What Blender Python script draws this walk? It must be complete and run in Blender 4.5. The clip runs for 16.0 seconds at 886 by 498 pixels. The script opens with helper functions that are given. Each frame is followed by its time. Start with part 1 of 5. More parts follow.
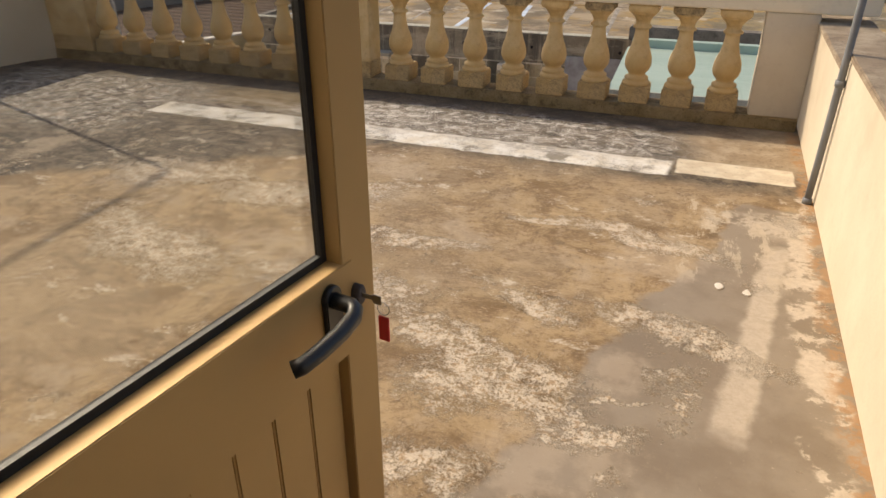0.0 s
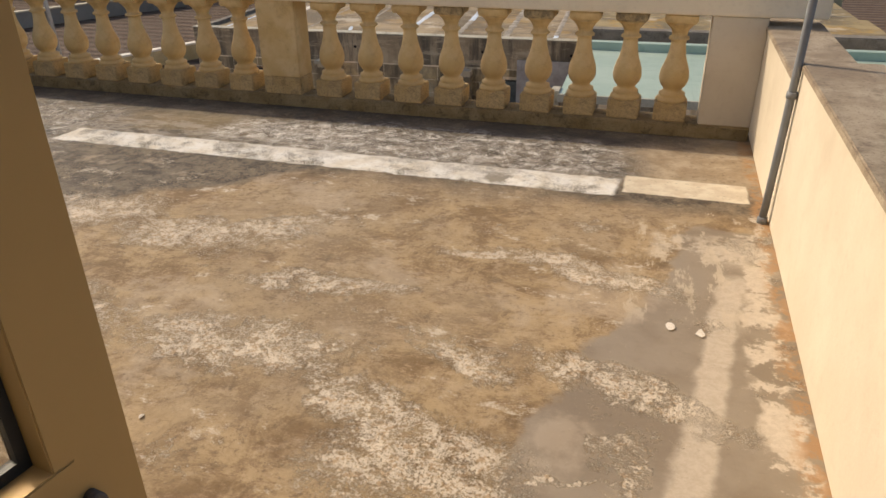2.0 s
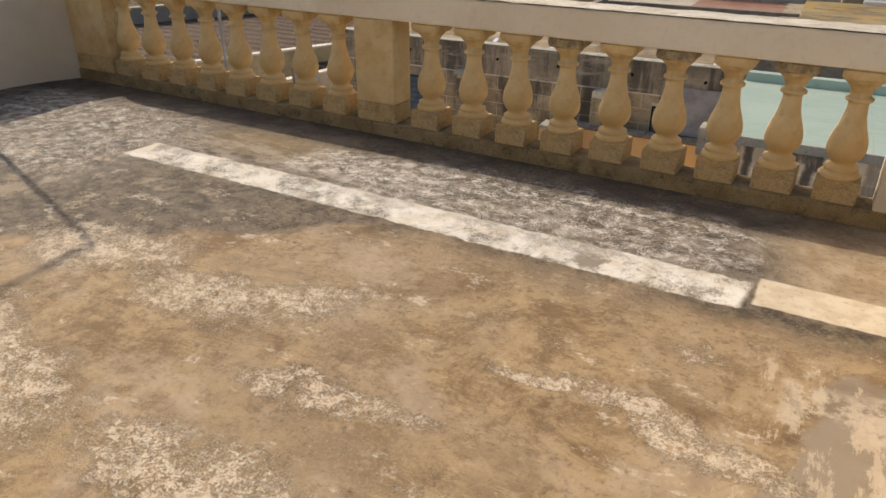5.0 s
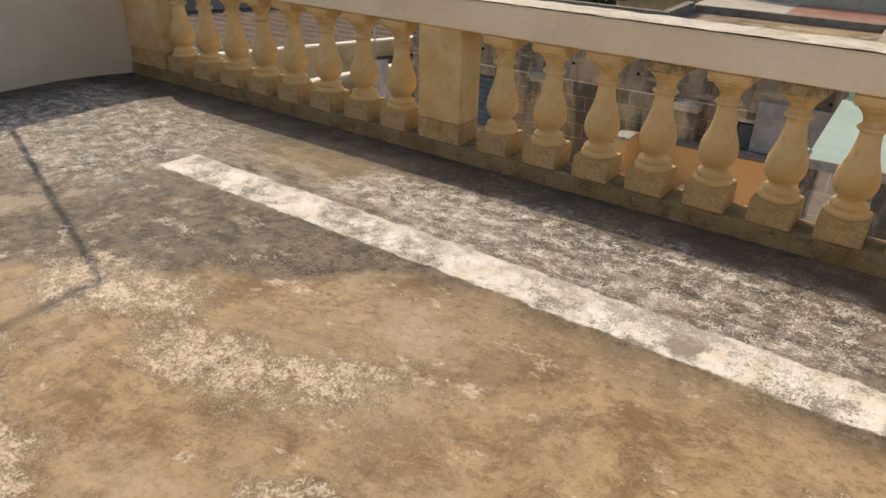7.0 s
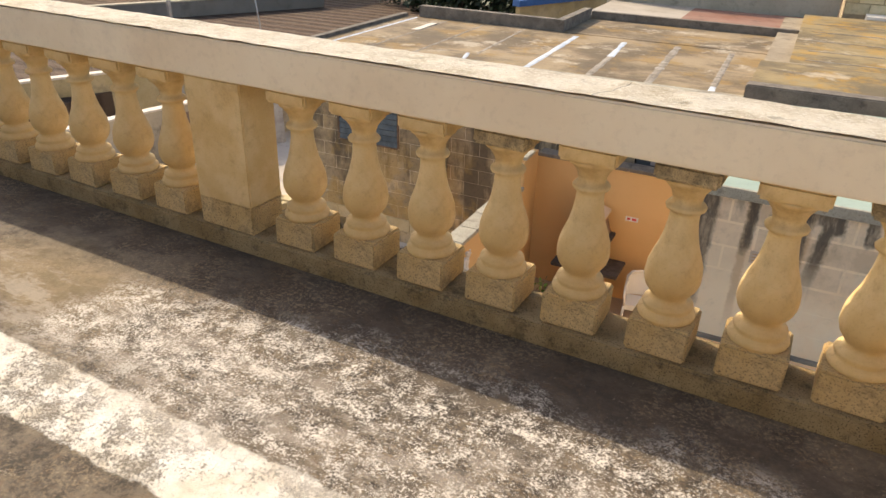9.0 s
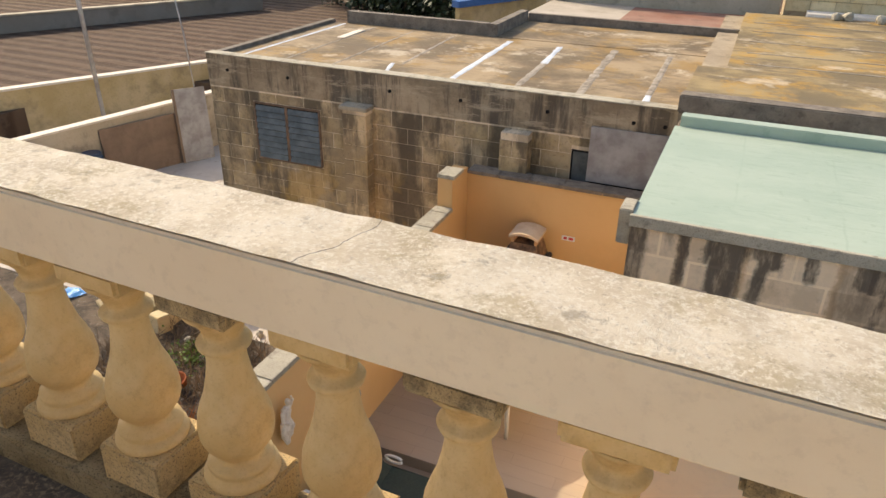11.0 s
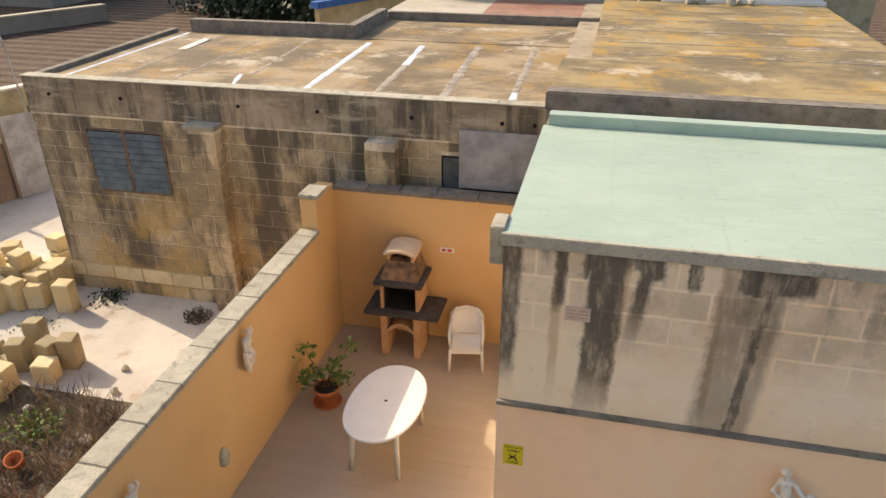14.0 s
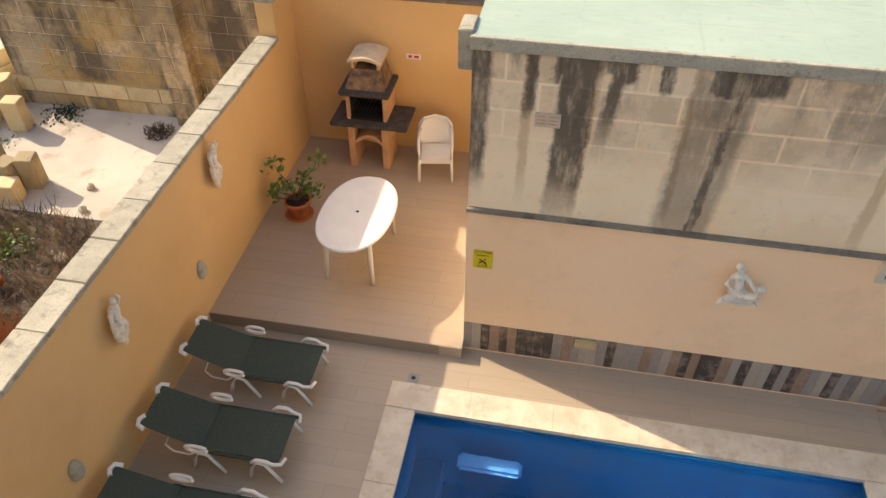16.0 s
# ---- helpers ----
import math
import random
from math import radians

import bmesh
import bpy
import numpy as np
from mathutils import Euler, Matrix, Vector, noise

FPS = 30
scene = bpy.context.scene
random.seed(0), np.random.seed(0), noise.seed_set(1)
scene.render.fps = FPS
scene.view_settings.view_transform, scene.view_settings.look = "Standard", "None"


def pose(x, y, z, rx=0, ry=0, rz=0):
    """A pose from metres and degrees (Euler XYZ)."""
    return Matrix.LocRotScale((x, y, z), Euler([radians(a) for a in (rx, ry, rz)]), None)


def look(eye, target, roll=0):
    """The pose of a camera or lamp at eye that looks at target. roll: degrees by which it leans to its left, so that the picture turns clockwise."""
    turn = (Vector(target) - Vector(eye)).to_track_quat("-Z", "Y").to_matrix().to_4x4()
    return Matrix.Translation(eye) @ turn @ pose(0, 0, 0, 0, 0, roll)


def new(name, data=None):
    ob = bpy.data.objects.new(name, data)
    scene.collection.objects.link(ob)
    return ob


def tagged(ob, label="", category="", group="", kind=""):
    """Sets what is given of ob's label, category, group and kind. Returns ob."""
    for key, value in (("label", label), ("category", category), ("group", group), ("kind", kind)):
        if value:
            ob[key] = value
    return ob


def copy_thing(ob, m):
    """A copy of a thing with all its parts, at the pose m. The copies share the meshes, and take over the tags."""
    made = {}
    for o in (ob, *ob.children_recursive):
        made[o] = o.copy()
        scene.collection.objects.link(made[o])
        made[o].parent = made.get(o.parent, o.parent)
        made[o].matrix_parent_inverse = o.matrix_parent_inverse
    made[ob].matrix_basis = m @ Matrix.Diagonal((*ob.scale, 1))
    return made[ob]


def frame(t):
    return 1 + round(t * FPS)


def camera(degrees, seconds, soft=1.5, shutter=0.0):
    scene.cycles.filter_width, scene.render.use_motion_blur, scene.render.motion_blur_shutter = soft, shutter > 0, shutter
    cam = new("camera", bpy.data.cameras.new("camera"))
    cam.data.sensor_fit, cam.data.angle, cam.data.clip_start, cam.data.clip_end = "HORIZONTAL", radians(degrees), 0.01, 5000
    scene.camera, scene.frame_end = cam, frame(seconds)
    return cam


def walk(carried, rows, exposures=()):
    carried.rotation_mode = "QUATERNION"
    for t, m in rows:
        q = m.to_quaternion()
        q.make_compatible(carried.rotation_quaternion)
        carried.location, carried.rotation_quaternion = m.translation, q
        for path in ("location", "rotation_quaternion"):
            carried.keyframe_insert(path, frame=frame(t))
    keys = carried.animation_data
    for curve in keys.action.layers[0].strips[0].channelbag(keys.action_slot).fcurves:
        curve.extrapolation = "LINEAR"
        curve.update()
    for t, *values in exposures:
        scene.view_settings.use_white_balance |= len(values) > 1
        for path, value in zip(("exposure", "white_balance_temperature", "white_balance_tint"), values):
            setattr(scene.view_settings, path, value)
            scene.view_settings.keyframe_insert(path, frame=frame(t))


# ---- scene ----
import functools
cam = camera(63.7, 16.0)
PATH = [
    (0, (-0.065, 0.111, 1.627), (-0.685, 1.772, 0.702), -0.0),
    (0.5, (-0.042, 0.149, 1.617), (-0.607, 1.835, 0.703), -0.4),
    (1, (-0.013, 0.216, 1.609), (-0.564, 1.910, 0.699), -0.7),
    (1.5, (-0.027, 0.391, 1.595), (-0.571, 2.086, 0.683), -0.8),
    (2, (-0.024, 0.553, 1.612), (-0.554, 2.249, 0.694), -0.8),
    (2.5, (-0.008, 0.752, 1.621), (-0.527, 2.450, 0.701), -0.7),
    (3, (0.036, 0.988, 1.618), (-0.493, 2.682, 0.696), -0.7),
    (3.5, (0.028, 1.232, 1.595), (-0.565, 2.906, 0.676), -0.5),
    (4, (-0.008, 1.422, 1.618), (-0.634, 3.084, 0.698), -0.3),
    (4.5, (-0.022, 1.502, 1.617), (-0.732, 3.135, 0.706), 0.2),
    (5, (-0.020, 1.507, 1.612), (-0.901, 3.059, 0.709), 0.4),
    (7.3, (-0.428, 2.270, 1.599), (-1.446, 3.725, 0.679), 1.7),
    (7.5, (-0.457, 2.410, 1.596), (-1.464, 3.875, 0.679), 1.8),
    (8, (-0.516, 2.750, 1.579), (-1.508, 4.228, 0.667), 1.9),
    (8.5, (-0.584, 3.116, 1.590), (-1.523, 4.629, 0.679), 1.8),
    (9, (-0.584, 3.483, 1.584), (-1.427, 5.055, 0.679), 1.6),
    (9.5, (-0.547, 3.813, 1.636), (-1.355, 5.401, 0.729), 1.5),
    (9.7, (-0.560, 3.920, 1.642), (-1.354, 5.515, 0.735), 1.8),
    (11.8, (-0.423, 5.241, 1.704), (-1.241, 7.115, 0.650), -0.0),
    (12, (-0.437, 5.326, 1.717), (-1.232, 7.208, 0.662), -0.2),
    (12.5, (-0.441, 5.536, 1.685), (-1.112, 7.467, 0.632), -0.3),
    (13, (-0.461, 5.692, 1.625), (-1.042, 7.653, 0.572), -0.4),
    (13.5, (-0.470, 5.781, 1.569), (-1.030, 7.752, 0.525), -0.4),
    (14, (-0.500, 5.832, 1.558), (-1.049, 7.801, 0.503), -0.3),
    (14.5, (-0.520, 5.877, 1.538), (-1.043, 7.832, 0.445), -0.3),
    (15, (-0.518, 5.889, 1.539), (-0.993, 7.756, 0.283), -0.1),
    (15.5, (-0.515, 5.898, 1.529), (-0.938, 7.666, 0.119), -0.2),
    (16, (-0.509, 5.871, 1.517), (-0.881, 7.527, -0.035), 0.0),
]
walk(cam, [(t, look(eye, target, roll)) for t, eye, target, roll in PATH],
     [(0, 0.1, 6900, 12), (3.5, -0.08, 6900, 12), (5.0, 0.08, 6900, 12), (7.5, 0.2, 6950, 12), (9.0, 0.58, 7100, 12), (12.0, 0.55, 7200, 12), (14.5, 0.72, 7250, 12), (16.0, 0.86, 7400, 12)])

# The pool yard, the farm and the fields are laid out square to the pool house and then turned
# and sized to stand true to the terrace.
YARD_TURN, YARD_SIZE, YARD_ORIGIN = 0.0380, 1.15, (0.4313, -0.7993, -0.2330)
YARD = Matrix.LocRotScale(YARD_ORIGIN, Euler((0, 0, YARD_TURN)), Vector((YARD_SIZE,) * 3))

# ---- world and sun ----
SUN_DIR = Vector((-1.36, 0.45, 1.0)).normalized()
world = bpy.data.worlds.new("world")
scene.world = world
world.use_nodes = True
_n = world.node_tree.nodes
_sky = _n.new("ShaderNodeTexSky")
_sky.sky_type = "NISHITA"
_sky.sun_disc = False
_sky.sun_elevation = math.asin(SUN_DIR.z)
_sky.sun_rotation = math.atan2(SUN_DIR.x, SUN_DIR.y)
_sky.dust_density = 2.5
_n["Background"].inputs["Strength"].default_value = 0.15
world.node_tree.links.new(_sky.outputs[0], _n["Background"].inputs["Color"])
_sun = bpy.data.lights.new("sun", "SUN")
_sun.energy, _sun.angle, _sun.color = 3.2, radians(0.6), (1.0, 0.88, 0.7)
sun = new("sun", _sun)
sun.matrix_world = look(SUN_DIR * 40, (0, 0, 0))


# ---- material helpers ----
class Nodes:
    """A material's node tree with short ways to write it."""

    def __init__(self, name, rough=0.8, metallic=0.0):
        self.mat = bpy.data.materials.new(name)
        self.mat.use_nodes = True
        self.t = self.mat.node_tree
        self.out = self.t.nodes["Principled BSDF"]
        self.out.inputs["Roughness"].default_value = rough
        self.out.inputs["Metallic"].default_value = metallic
        self.pos = self.t.nodes.new("ShaderNodeTexCoord").outputs["Object"]

    def world_pos(self):
        self.pos = self.t.nodes.new("ShaderNodeNewGeometry").outputs["Position"]
        return self

    def yard_pos(self):
        """Places in the yard's own square layout."""
        m = self.t.nodes.new("ShaderNodeMapping")
        m.vector_type = "TEXTURE"
        self.put(m.inputs["Vector"], self.t.nodes.new("ShaderNodeNewGeometry").outputs["Position"])
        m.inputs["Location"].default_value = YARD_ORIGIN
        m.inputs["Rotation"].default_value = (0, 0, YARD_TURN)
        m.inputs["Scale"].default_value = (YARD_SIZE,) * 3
        self.pos = m.outputs[0]
        return self

    def put(self, socket, value):
        if isinstance(value, bpy.types.NodeSocket):
            self.t.links.new(value, socket)
        elif isinstance(value, (tuple, list)) and len(value) == 3 and len(socket.default_value) == 4:
            socket.default_value = (*value, 1)
        else:
            socket.default_value = value

    def stretch(self, x=1.0, y=1.0, z=1.0, shift=(0, 0, 0)):
        m = self.t.nodes.new("ShaderNodeMapping")
        self.put(m.inputs["Vector"], self.pos)
        m.inputs["Scale"].default_value = (x, y, z)
        m.inputs["Location"].default_value = shift
        return m.outputs[0]

    def noise(self, scale, detail=4.0, rough=0.6, vector=None, distort=0.0):
        n = self.t.nodes.new("ShaderNodeTexNoise")
        self.put(n.inputs["Vector"], vector or self.pos)
        n.inputs["Scale"].default_value = scale
        n.inputs["Detail"].default_value = detail
        n.inputs["Roughness"].default_value = rough
        n.inputs["Distortion"].default_value = distort
        return n.outputs["Fac"]

    def math(self, op, a, b=0.0, c=0.0):
        n = self.t.nodes.new("ShaderNodeMath")
        n.operation = op
        for s, v in zip(n.inputs, (a, b, c)):
            self.put(s, v)
        return n.outputs[0]

    def step(self, v, lo, hi, to0=0.0, to1=1.0):
        n = self.t.nodes.new("ShaderNodeMapRange")
        n.interpolation_type = "SMOOTHSTEP"
        self.put(n.inputs[0], v)
        for i, q in enumerate((lo, hi, to0, to1)):
            n.inputs[i + 1].default_value = q
        return n.outputs[0]

    def mix(self, f, a, b):
        n = self.t.nodes.new("ShaderNodeMix")
        n.data_type = "RGBA"
        self.put(n.inputs[0], f)
        self.put(n.inputs[6], a)
        self.put(n.inputs[7], b)
        return n.outputs[2]

    def xyz(self):
        n = self.t.nodes.new("ShaderNodeSeparateXYZ")
        self.put(n.inputs[0], self.pos)
        return n.outputs

    def times(self, *v):
        r = v[0]
        for q in v[1:]:
            r = self.math("MULTIPLY", r, q)
        return r

    def window(self, v, lo, hi, soft):
        return self.times(self.step(v, lo - soft, lo + soft), self.step(v, hi - soft, hi + soft, 1.0, 0.0))

    def wobble(self, v, amount, scale, detail=3.0):
        return self.math("ADD", v, self.math("MULTIPLY", self.math("SUBTRACT", self.noise(scale, detail), 0.5), amount))

    def random(self):
        return self.t.nodes.new("ShaderNodeObjectInfo").outputs["Random"]

    def done(self, color, bump=None, depth=0.004, rough=None):
        self.put(self.out.inputs["Base Color"], color)
        if rough is not None:
            self.put(self.out.inputs["Roughness"], rough)
        if bump is not None:
            b = self.t.nodes.new("ShaderNodeBump")
            b.inputs["Strength"].default_value = 1.0
            b.inputs["Distance"].default_value = depth
            self.put(b.inputs["Height"], bump)
            self.put(self.out.inputs["Normal"], b.outputs[0])
        return self.mat


def plain(name, color, rough=0.6, metallic=0.0, vary=0.12, scale=6.0, bump=0.001):
    n = Nodes(name, rough, metallic)
    a = tuple(c * (1 - vary) for c in color)
    b = tuple(min(1, c * (1 + vary)) for c in color)
    f = n.step(n.noise(scale, 5), 0.3, 0.7)
    return n.done(n.mix(f, a, b), n.noise(scale * 12, 3), bump)


def weathered(name, base, light, dark, scale=1.5, rough=0.9, depth=0.004, speck=0.5, darkness=0.5, rand=0.0):
    """Stone or plaster: broad patches, dark weathering and fine pits."""
    n = Nodes(name, rough)
    c = n.mix(n.step(n.noise(scale, 6), 0.35, 0.65), base, light)
    m = n.times(n.step(n.noise(scale * 1.7, 8, 0.7), 0.5, 0.68), darkness)
    c = n.mix(m, c, dark)
    c = n.mix(n.times(n.step(n.noise(scale * 22, 4, 0.7), 0.52, 0.66), speck), c, dark)
    if rand:
        c = n.mix(n.math("MULTIPLY", n.random(), rand), c, dark)
    return n.done(c, n.noise(scale * 25, 6, 0.7), depth)


# terrace floor: bare screed under worn-off brown paint, with white bloom and a whitewashed band
def floor_material():
    n = Nodes("terrace_screed", 0.75).world_pos()
    x, y, z = n.xyz()
    big = n.noise(0.9, 5, 0.6)
    mid = n.noise(3.2, 10, 0.72, None, 0.6)
    fine = n.noise(34, 8, 0.8)
    wx, wy = n.wobble(x, 0.5, 1.6, 6), n.wobble(n.math("ADD", y, 0.0), 0.5, 2.1, 6)
    crumb = n.noise(30, 8, 0.8)
    speckle = n.math("ADD", n.times(n.noise(95, 8, 0.85), 0.6), n.times(n.noise(11, 8, 0.78), 0.4))
    grit = n.step(crumb, 0.5, 0.56)
    c = n.mix(n.step(mid, 0.4, 0.58), (0.2, 0.122, 0.052), (0.42, 0.295, 0.155))
    c = n.mix(n.times(n.step(big, 0.46, 0.58), 0.55), c, (0.33, 0.245, 0.15))
    c = n.mix(n.times(n.step(n.noise(7, 9, 0.75), 0.52, 0.62), 0.45), c, (0.48, 0.36, 0.23))
    c = n.mix(n.times(n.step(n.noise(5, 9, 0.78, n.stretch(1, 1, 1, (4, 4, 0))), 0.53, 0.64), 0.6), c, (0.13, 0.085, 0.045))
    # dull grey-brown areas far off and beyond the band
    grey_far = n.step(wy, 4.15, 4.5)
    diag = n.math("ADD", n.math("MULTIPLY", n.wobble(x, 0.9, 1.1), -0.75), n.wobble(y, 0.5, 1.6))
    g = n.math("MAXIMUM", grey_far, n.step(diag, 5.8, 6.0))
    greyc = n.mix(n.step(n.noise(8, 10, 0.82), 0.42, 0.58), (0.042, 0.033, 0.024), (0.165, 0.13, 0.09))
    c = n.mix(g, c, greyc)
    ochre = n.times(n.window(n.wobble(x, 0.6, 2), -3.9, -3.0, 0.3), n.window(n.wobble(y, 0.5, 2), 4.8, 5.3, 0.15), 0.6)
    c = n.mix(ochre, c, (0.27, 0.19, 0.085))
    right = n.times(n.step(n.wobble(x, 0.5, 1.8), -0.35, 0.1), n.step(n.wobble(y, 0.3, 2), 4.4, 4.9))
    c = n.mix(n.times(right, 0.85), c, n.mix(n.step(n.noise(5, 8, 0.7), 0.4, 0.6), (0.36, 0.26, 0.155), (0.5, 0.39, 0.26)))
    black = n.times(n.window(n.wobble(x, 0.7, 3), -2.4, -0.3, 0.3), n.window(n.wobble(y, 0.35, 4), 4.75, 5.65, 0.12), n.step(speckle, 0.44, 0.54))
    c = n.mix(n.times(black, 0.6), c, (0.055, 0.046, 0.038))
    # the rail's shade by the plinth, deepened in the floor colour
    foot = n.times(n.step(n.wobble(y, 0.25, 3, 6), 5.2, 5.55), n.step(n.wobble(x, 0.5, 2), 0.1, 0.5, 1.0, 0.3), n.step(n.noise(6, 8, 0.75), 0.3, 0.6, 0.55, 1.0))
    c = n.mix(n.times(foot, 0.8), c, (0.055, 0.04, 0.028))
    mottle = n.times(n.step(n.noise(13, 9, 0.8, n.stretch(1, 1.5, 1, (6, 3, 0))), 0.5, 0.6), n.step(n.noise(1.2, 5, 0.6, n.stretch(1, 1, 1, (1, 7, 0))), 0.38, 0.56), n.math("SUBTRACT", 1.0, g))
    c = n.mix(n.times(mottle, 0.55), c, (0.17, 0.095, 0.042))
    pale = n.times(n.step(n.noise(9, 9, 0.82, n.stretch(1, 2.0, 1, (1, 9, 0))), 0.53, 0.6), n.step(n.noise(0.8, 5, 0.6, n.stretch(1, 1, 1, (9, 7, 0))), 0.42, 0.58), n.math("SUBTRACT", 1.0, g))
    c = n.mix(n.times(pale, 0.5), c, (0.52, 0.37, 0.22))
    # smooth grey cement along the parapet
    cmask = n.times(n.step(n.wobble(n.math("SUBTRACT", x, n.math("MULTIPLY", y, 0.3)), 0.55, 1.6, 7), -1.03, -0.98), n.step(n.wobble(y, 0.3, 2.5, 6), 4.08, 4.16, 1.0, 0.0))
    cement = n.mix(n.step(n.noise(2.2, 5), 0.4, 0.6), (0.235, 0.18, 0.12), (0.3, 0.24, 0.17))
    c = n.mix(cmask, c, cement)
    # pale thin washes
    wash = n.times(n.step(n.noise(1.5, 7, 0.65, n.stretch(1, 1, 1, (8, 1, 0))), 0.54, 0.62), n.step(y, 4.3, 4.5, 1.0, 0.3), 0.5)
    c = n.mix(wash, c, (0.47, 0.37, 0.26))
    # crusts of lifting paint
    crust = None
    for cx, cy, rx, ry, turn in ((-0.85, 2.32, 0.3, 0.09, -20), (-0.6, 2.12, 0.3, 0.17, 10), (-0.32, 1.97, 0.2, 0.06, 0), (-0.7, 1.69, 0.18, 0.1, 0), (-0.6, 2.68, 0.2, 0.08, -25), (-0.02, 2.65, 0.34, 0.1, -14),
                                 (-0.3, 3.5, 0.42, 0.08, -14), (-1.5, 2.54, 0.42, 0.13, 5), (-1.41, 3.08, 0.36, 0.06, 8), (-0.68, 3.5, 0.22, 0.06, 0), (-2.3, 3.35, 0.4, 0.14, 0), (-1.9, 3.5, 0.25, 0.12, 20),
                                 (-3.1, 3.45, 0.45, 0.2, 10), (-0.17, 2.16, 0.14, 0.018, 28), (-1.1, 1.5, 0.3, 0.15, 0), (-2.6, 2.6, 0.5, 0.2, -20), (-3.3, 3.58, 0.09, 0.05, 0)):
        k, q = math.cos(radians(turn)), math.sin(radians(turn))
        dx, dy = n.math("SUBTRACT", wx, cx), n.math("SUBTRACT", wy, cy)
        u = n.math("DIVIDE", n.math("ADD", n.math("MULTIPLY", dx, k), n.math("MULTIPLY", dy, q)), rx)
        v = n.math("DIVIDE", n.math("SUBTRACT", n.math("MULTIPLY", dy, k), n.math("MULTIPLY", dx, q)), ry)
        e = n.math("ADD", n.math("MULTIPLY", u, u), n.math("MULTIPLY", v, v))
        m = n.step(e, 0.0, 2.6, 1.0, 0.0)
        crust = m if crust is None else n.math("MAXIMUM", crust, m)
    scattered = n.times(n.step(n.noise(1.7, 8, 0.72, n.stretch(1, 1, 1, (3.3, 1.7, 0))), 0.55, 0.62), n.step(y, 4.3, 4.4, 1.0, 0.0), 0.7)
    crust = n.math("MAXIMUM", crust, scattered)
    crumbs = n.times(n.step(n.math("ADD", n.math("MULTIPLY", crust, 0.105), speckle), 0.55, 0.6), n.step(crust, 0.02, 0.5))
    c = n.mix(n.times(crust, n.step(n.noise(16, 8, 0.8), 0.44, 0.58), 0.4), c, (0.47, 0.35, 0.215))
    c = n.mix(n.times(n.step(n.noise(58, 8, 0.85, n.stretch(1, 1, 1, (0, 8, 0))), 0.5, 0.58), n.step(n.noise(2.3, 5), 0.4, 0.6), n.math("SUBTRACT", 1.0, cmask), 0.45), c, (0.46, 0.34, 0.2))
    smear = n.times(n.step(n.noise(3.4, 9, 0.8, n.stretch(1, 1.6, 1, (5, 5, 5))), 0.57, 0.63), n.step(y, 4.2, 4.4, 1.0, 0.0), n.math("SUBTRACT", 1.0, cmask))
    c = n.mix(n.times(smear, 0.6), c, n.mix(grit, (0.72, 0.63, 0.5), (0.5, 0.41, 0.3)))
    pits = n.times(n.step(n.noise(24, 9, 0.85, n.stretch(1, 1, 1, (2, 6, 0))), 0.52, 0.6), n.step(n.noise(1.6, 5), 0.38, 0.56), n.math("SUBTRACT", 1.0, cmask))
    c = n.mix(n.times(pits, 0.6), c, (0.15, 0.092, 0.045))
    c = n.mix(n.times(crumbs, 0.75), c, n.mix(grit, (0.76, 0.65, 0.5), (0.48, 0.33, 0.19)))
    # broad wiped lime streaks on the cement
    sx = n.math("SUBTRACT", n.wobble(x, 0.12, 6, 6), n.math("MULTIPLY", y, 0.14))
    streak = n.times(n.window(sx, -0.17, -0.055, 0.02), n.window(n.wobble(y, 0.2, 5), 2.1, 3.62, 0.06))
    side = n.times(n.window(n.wobble(x, 0.3, 4, 7), 0.42, 0.57, 0.02), n.step(n.noise(3.4, 7, 0.7), 0.45, 0.5), n.step(y, 4.3, 4.4, 1.0, 0.0))
    arm = n.times(n.window(n.wobble(y, 0.3, 4, 7), 3.72, 4.0, 0.03), n.window(n.wobble(x, 0.2, 3), 0.02, 0.55, 0.05), n.step(n.noise(3.0, 7, 0.7, n.stretch(1, 1, 1, (2, 2, 0))), 0.44, 0.5))
    lime = n.math("MAXIMUM", n.math("MAXIMUM", n.times(streak, 0.8), side), n.times(arm, 0.8))
    c = n.mix(n.times(lime, 0.85), c, n.mix(n.step(crumb, 0.4, 0.6), (0.56, 0.46, 0.34), (0.66, 0.56, 0.43)))
    drips = n.times(n.window(n.wobble(x, 0.25, 5, 7), -0.12, 0.5, 0.04), n.step(n.noise(6, 8, 0.75, n.stretch(1.8, 0.5, 1, (3, 3, 0))), 0.53, 0.57), n.window(n.wobble(y, 0.4, 3, 5), 3.2, 4.15, 0.1))
    c = n.mix(n.times(drips, 0.7), c, (0.56, 0.46, 0.33))
    # rust-coloured line at the foot of the parapet
    rust = n.times(n.step(n.wobble(x, 0.12, 9, 6), 0.5, 0.56), n.step(n.noise(7, 8, 0.75), 0.46, 0.54))
    c = n.mix(n.times(rust, 0.75), c, (0.4, 0.21, 0.08))
    # the whitewashed band
    edge = n.math("ADD", n.wobble(y, 0.085, 7, 8), n.math("MULTIPLY", n.math("SUBTRACT", n.noise(38, 8, 0.8), 0.5), 0.06))
    band = n.times(n.window(edge, 4.425, 4.70, 0.008), n.window(n.wobble(x, 0.12, 5, 6), -4.15, -0.2, 0.02))
    worn = n.step(n.math("ADD", speckle, n.math("MULTIPLY", n.noise(2.4, 6, 0.7), 0.36)), 0.69, 0.735, 1.0, 0.0)
    east = n.times(n.step(x, -1.9, -1.2), n.step(n.noise(14, 9, 0.82), 0.5, 0.55, 1.0, 0.15), 1.0)
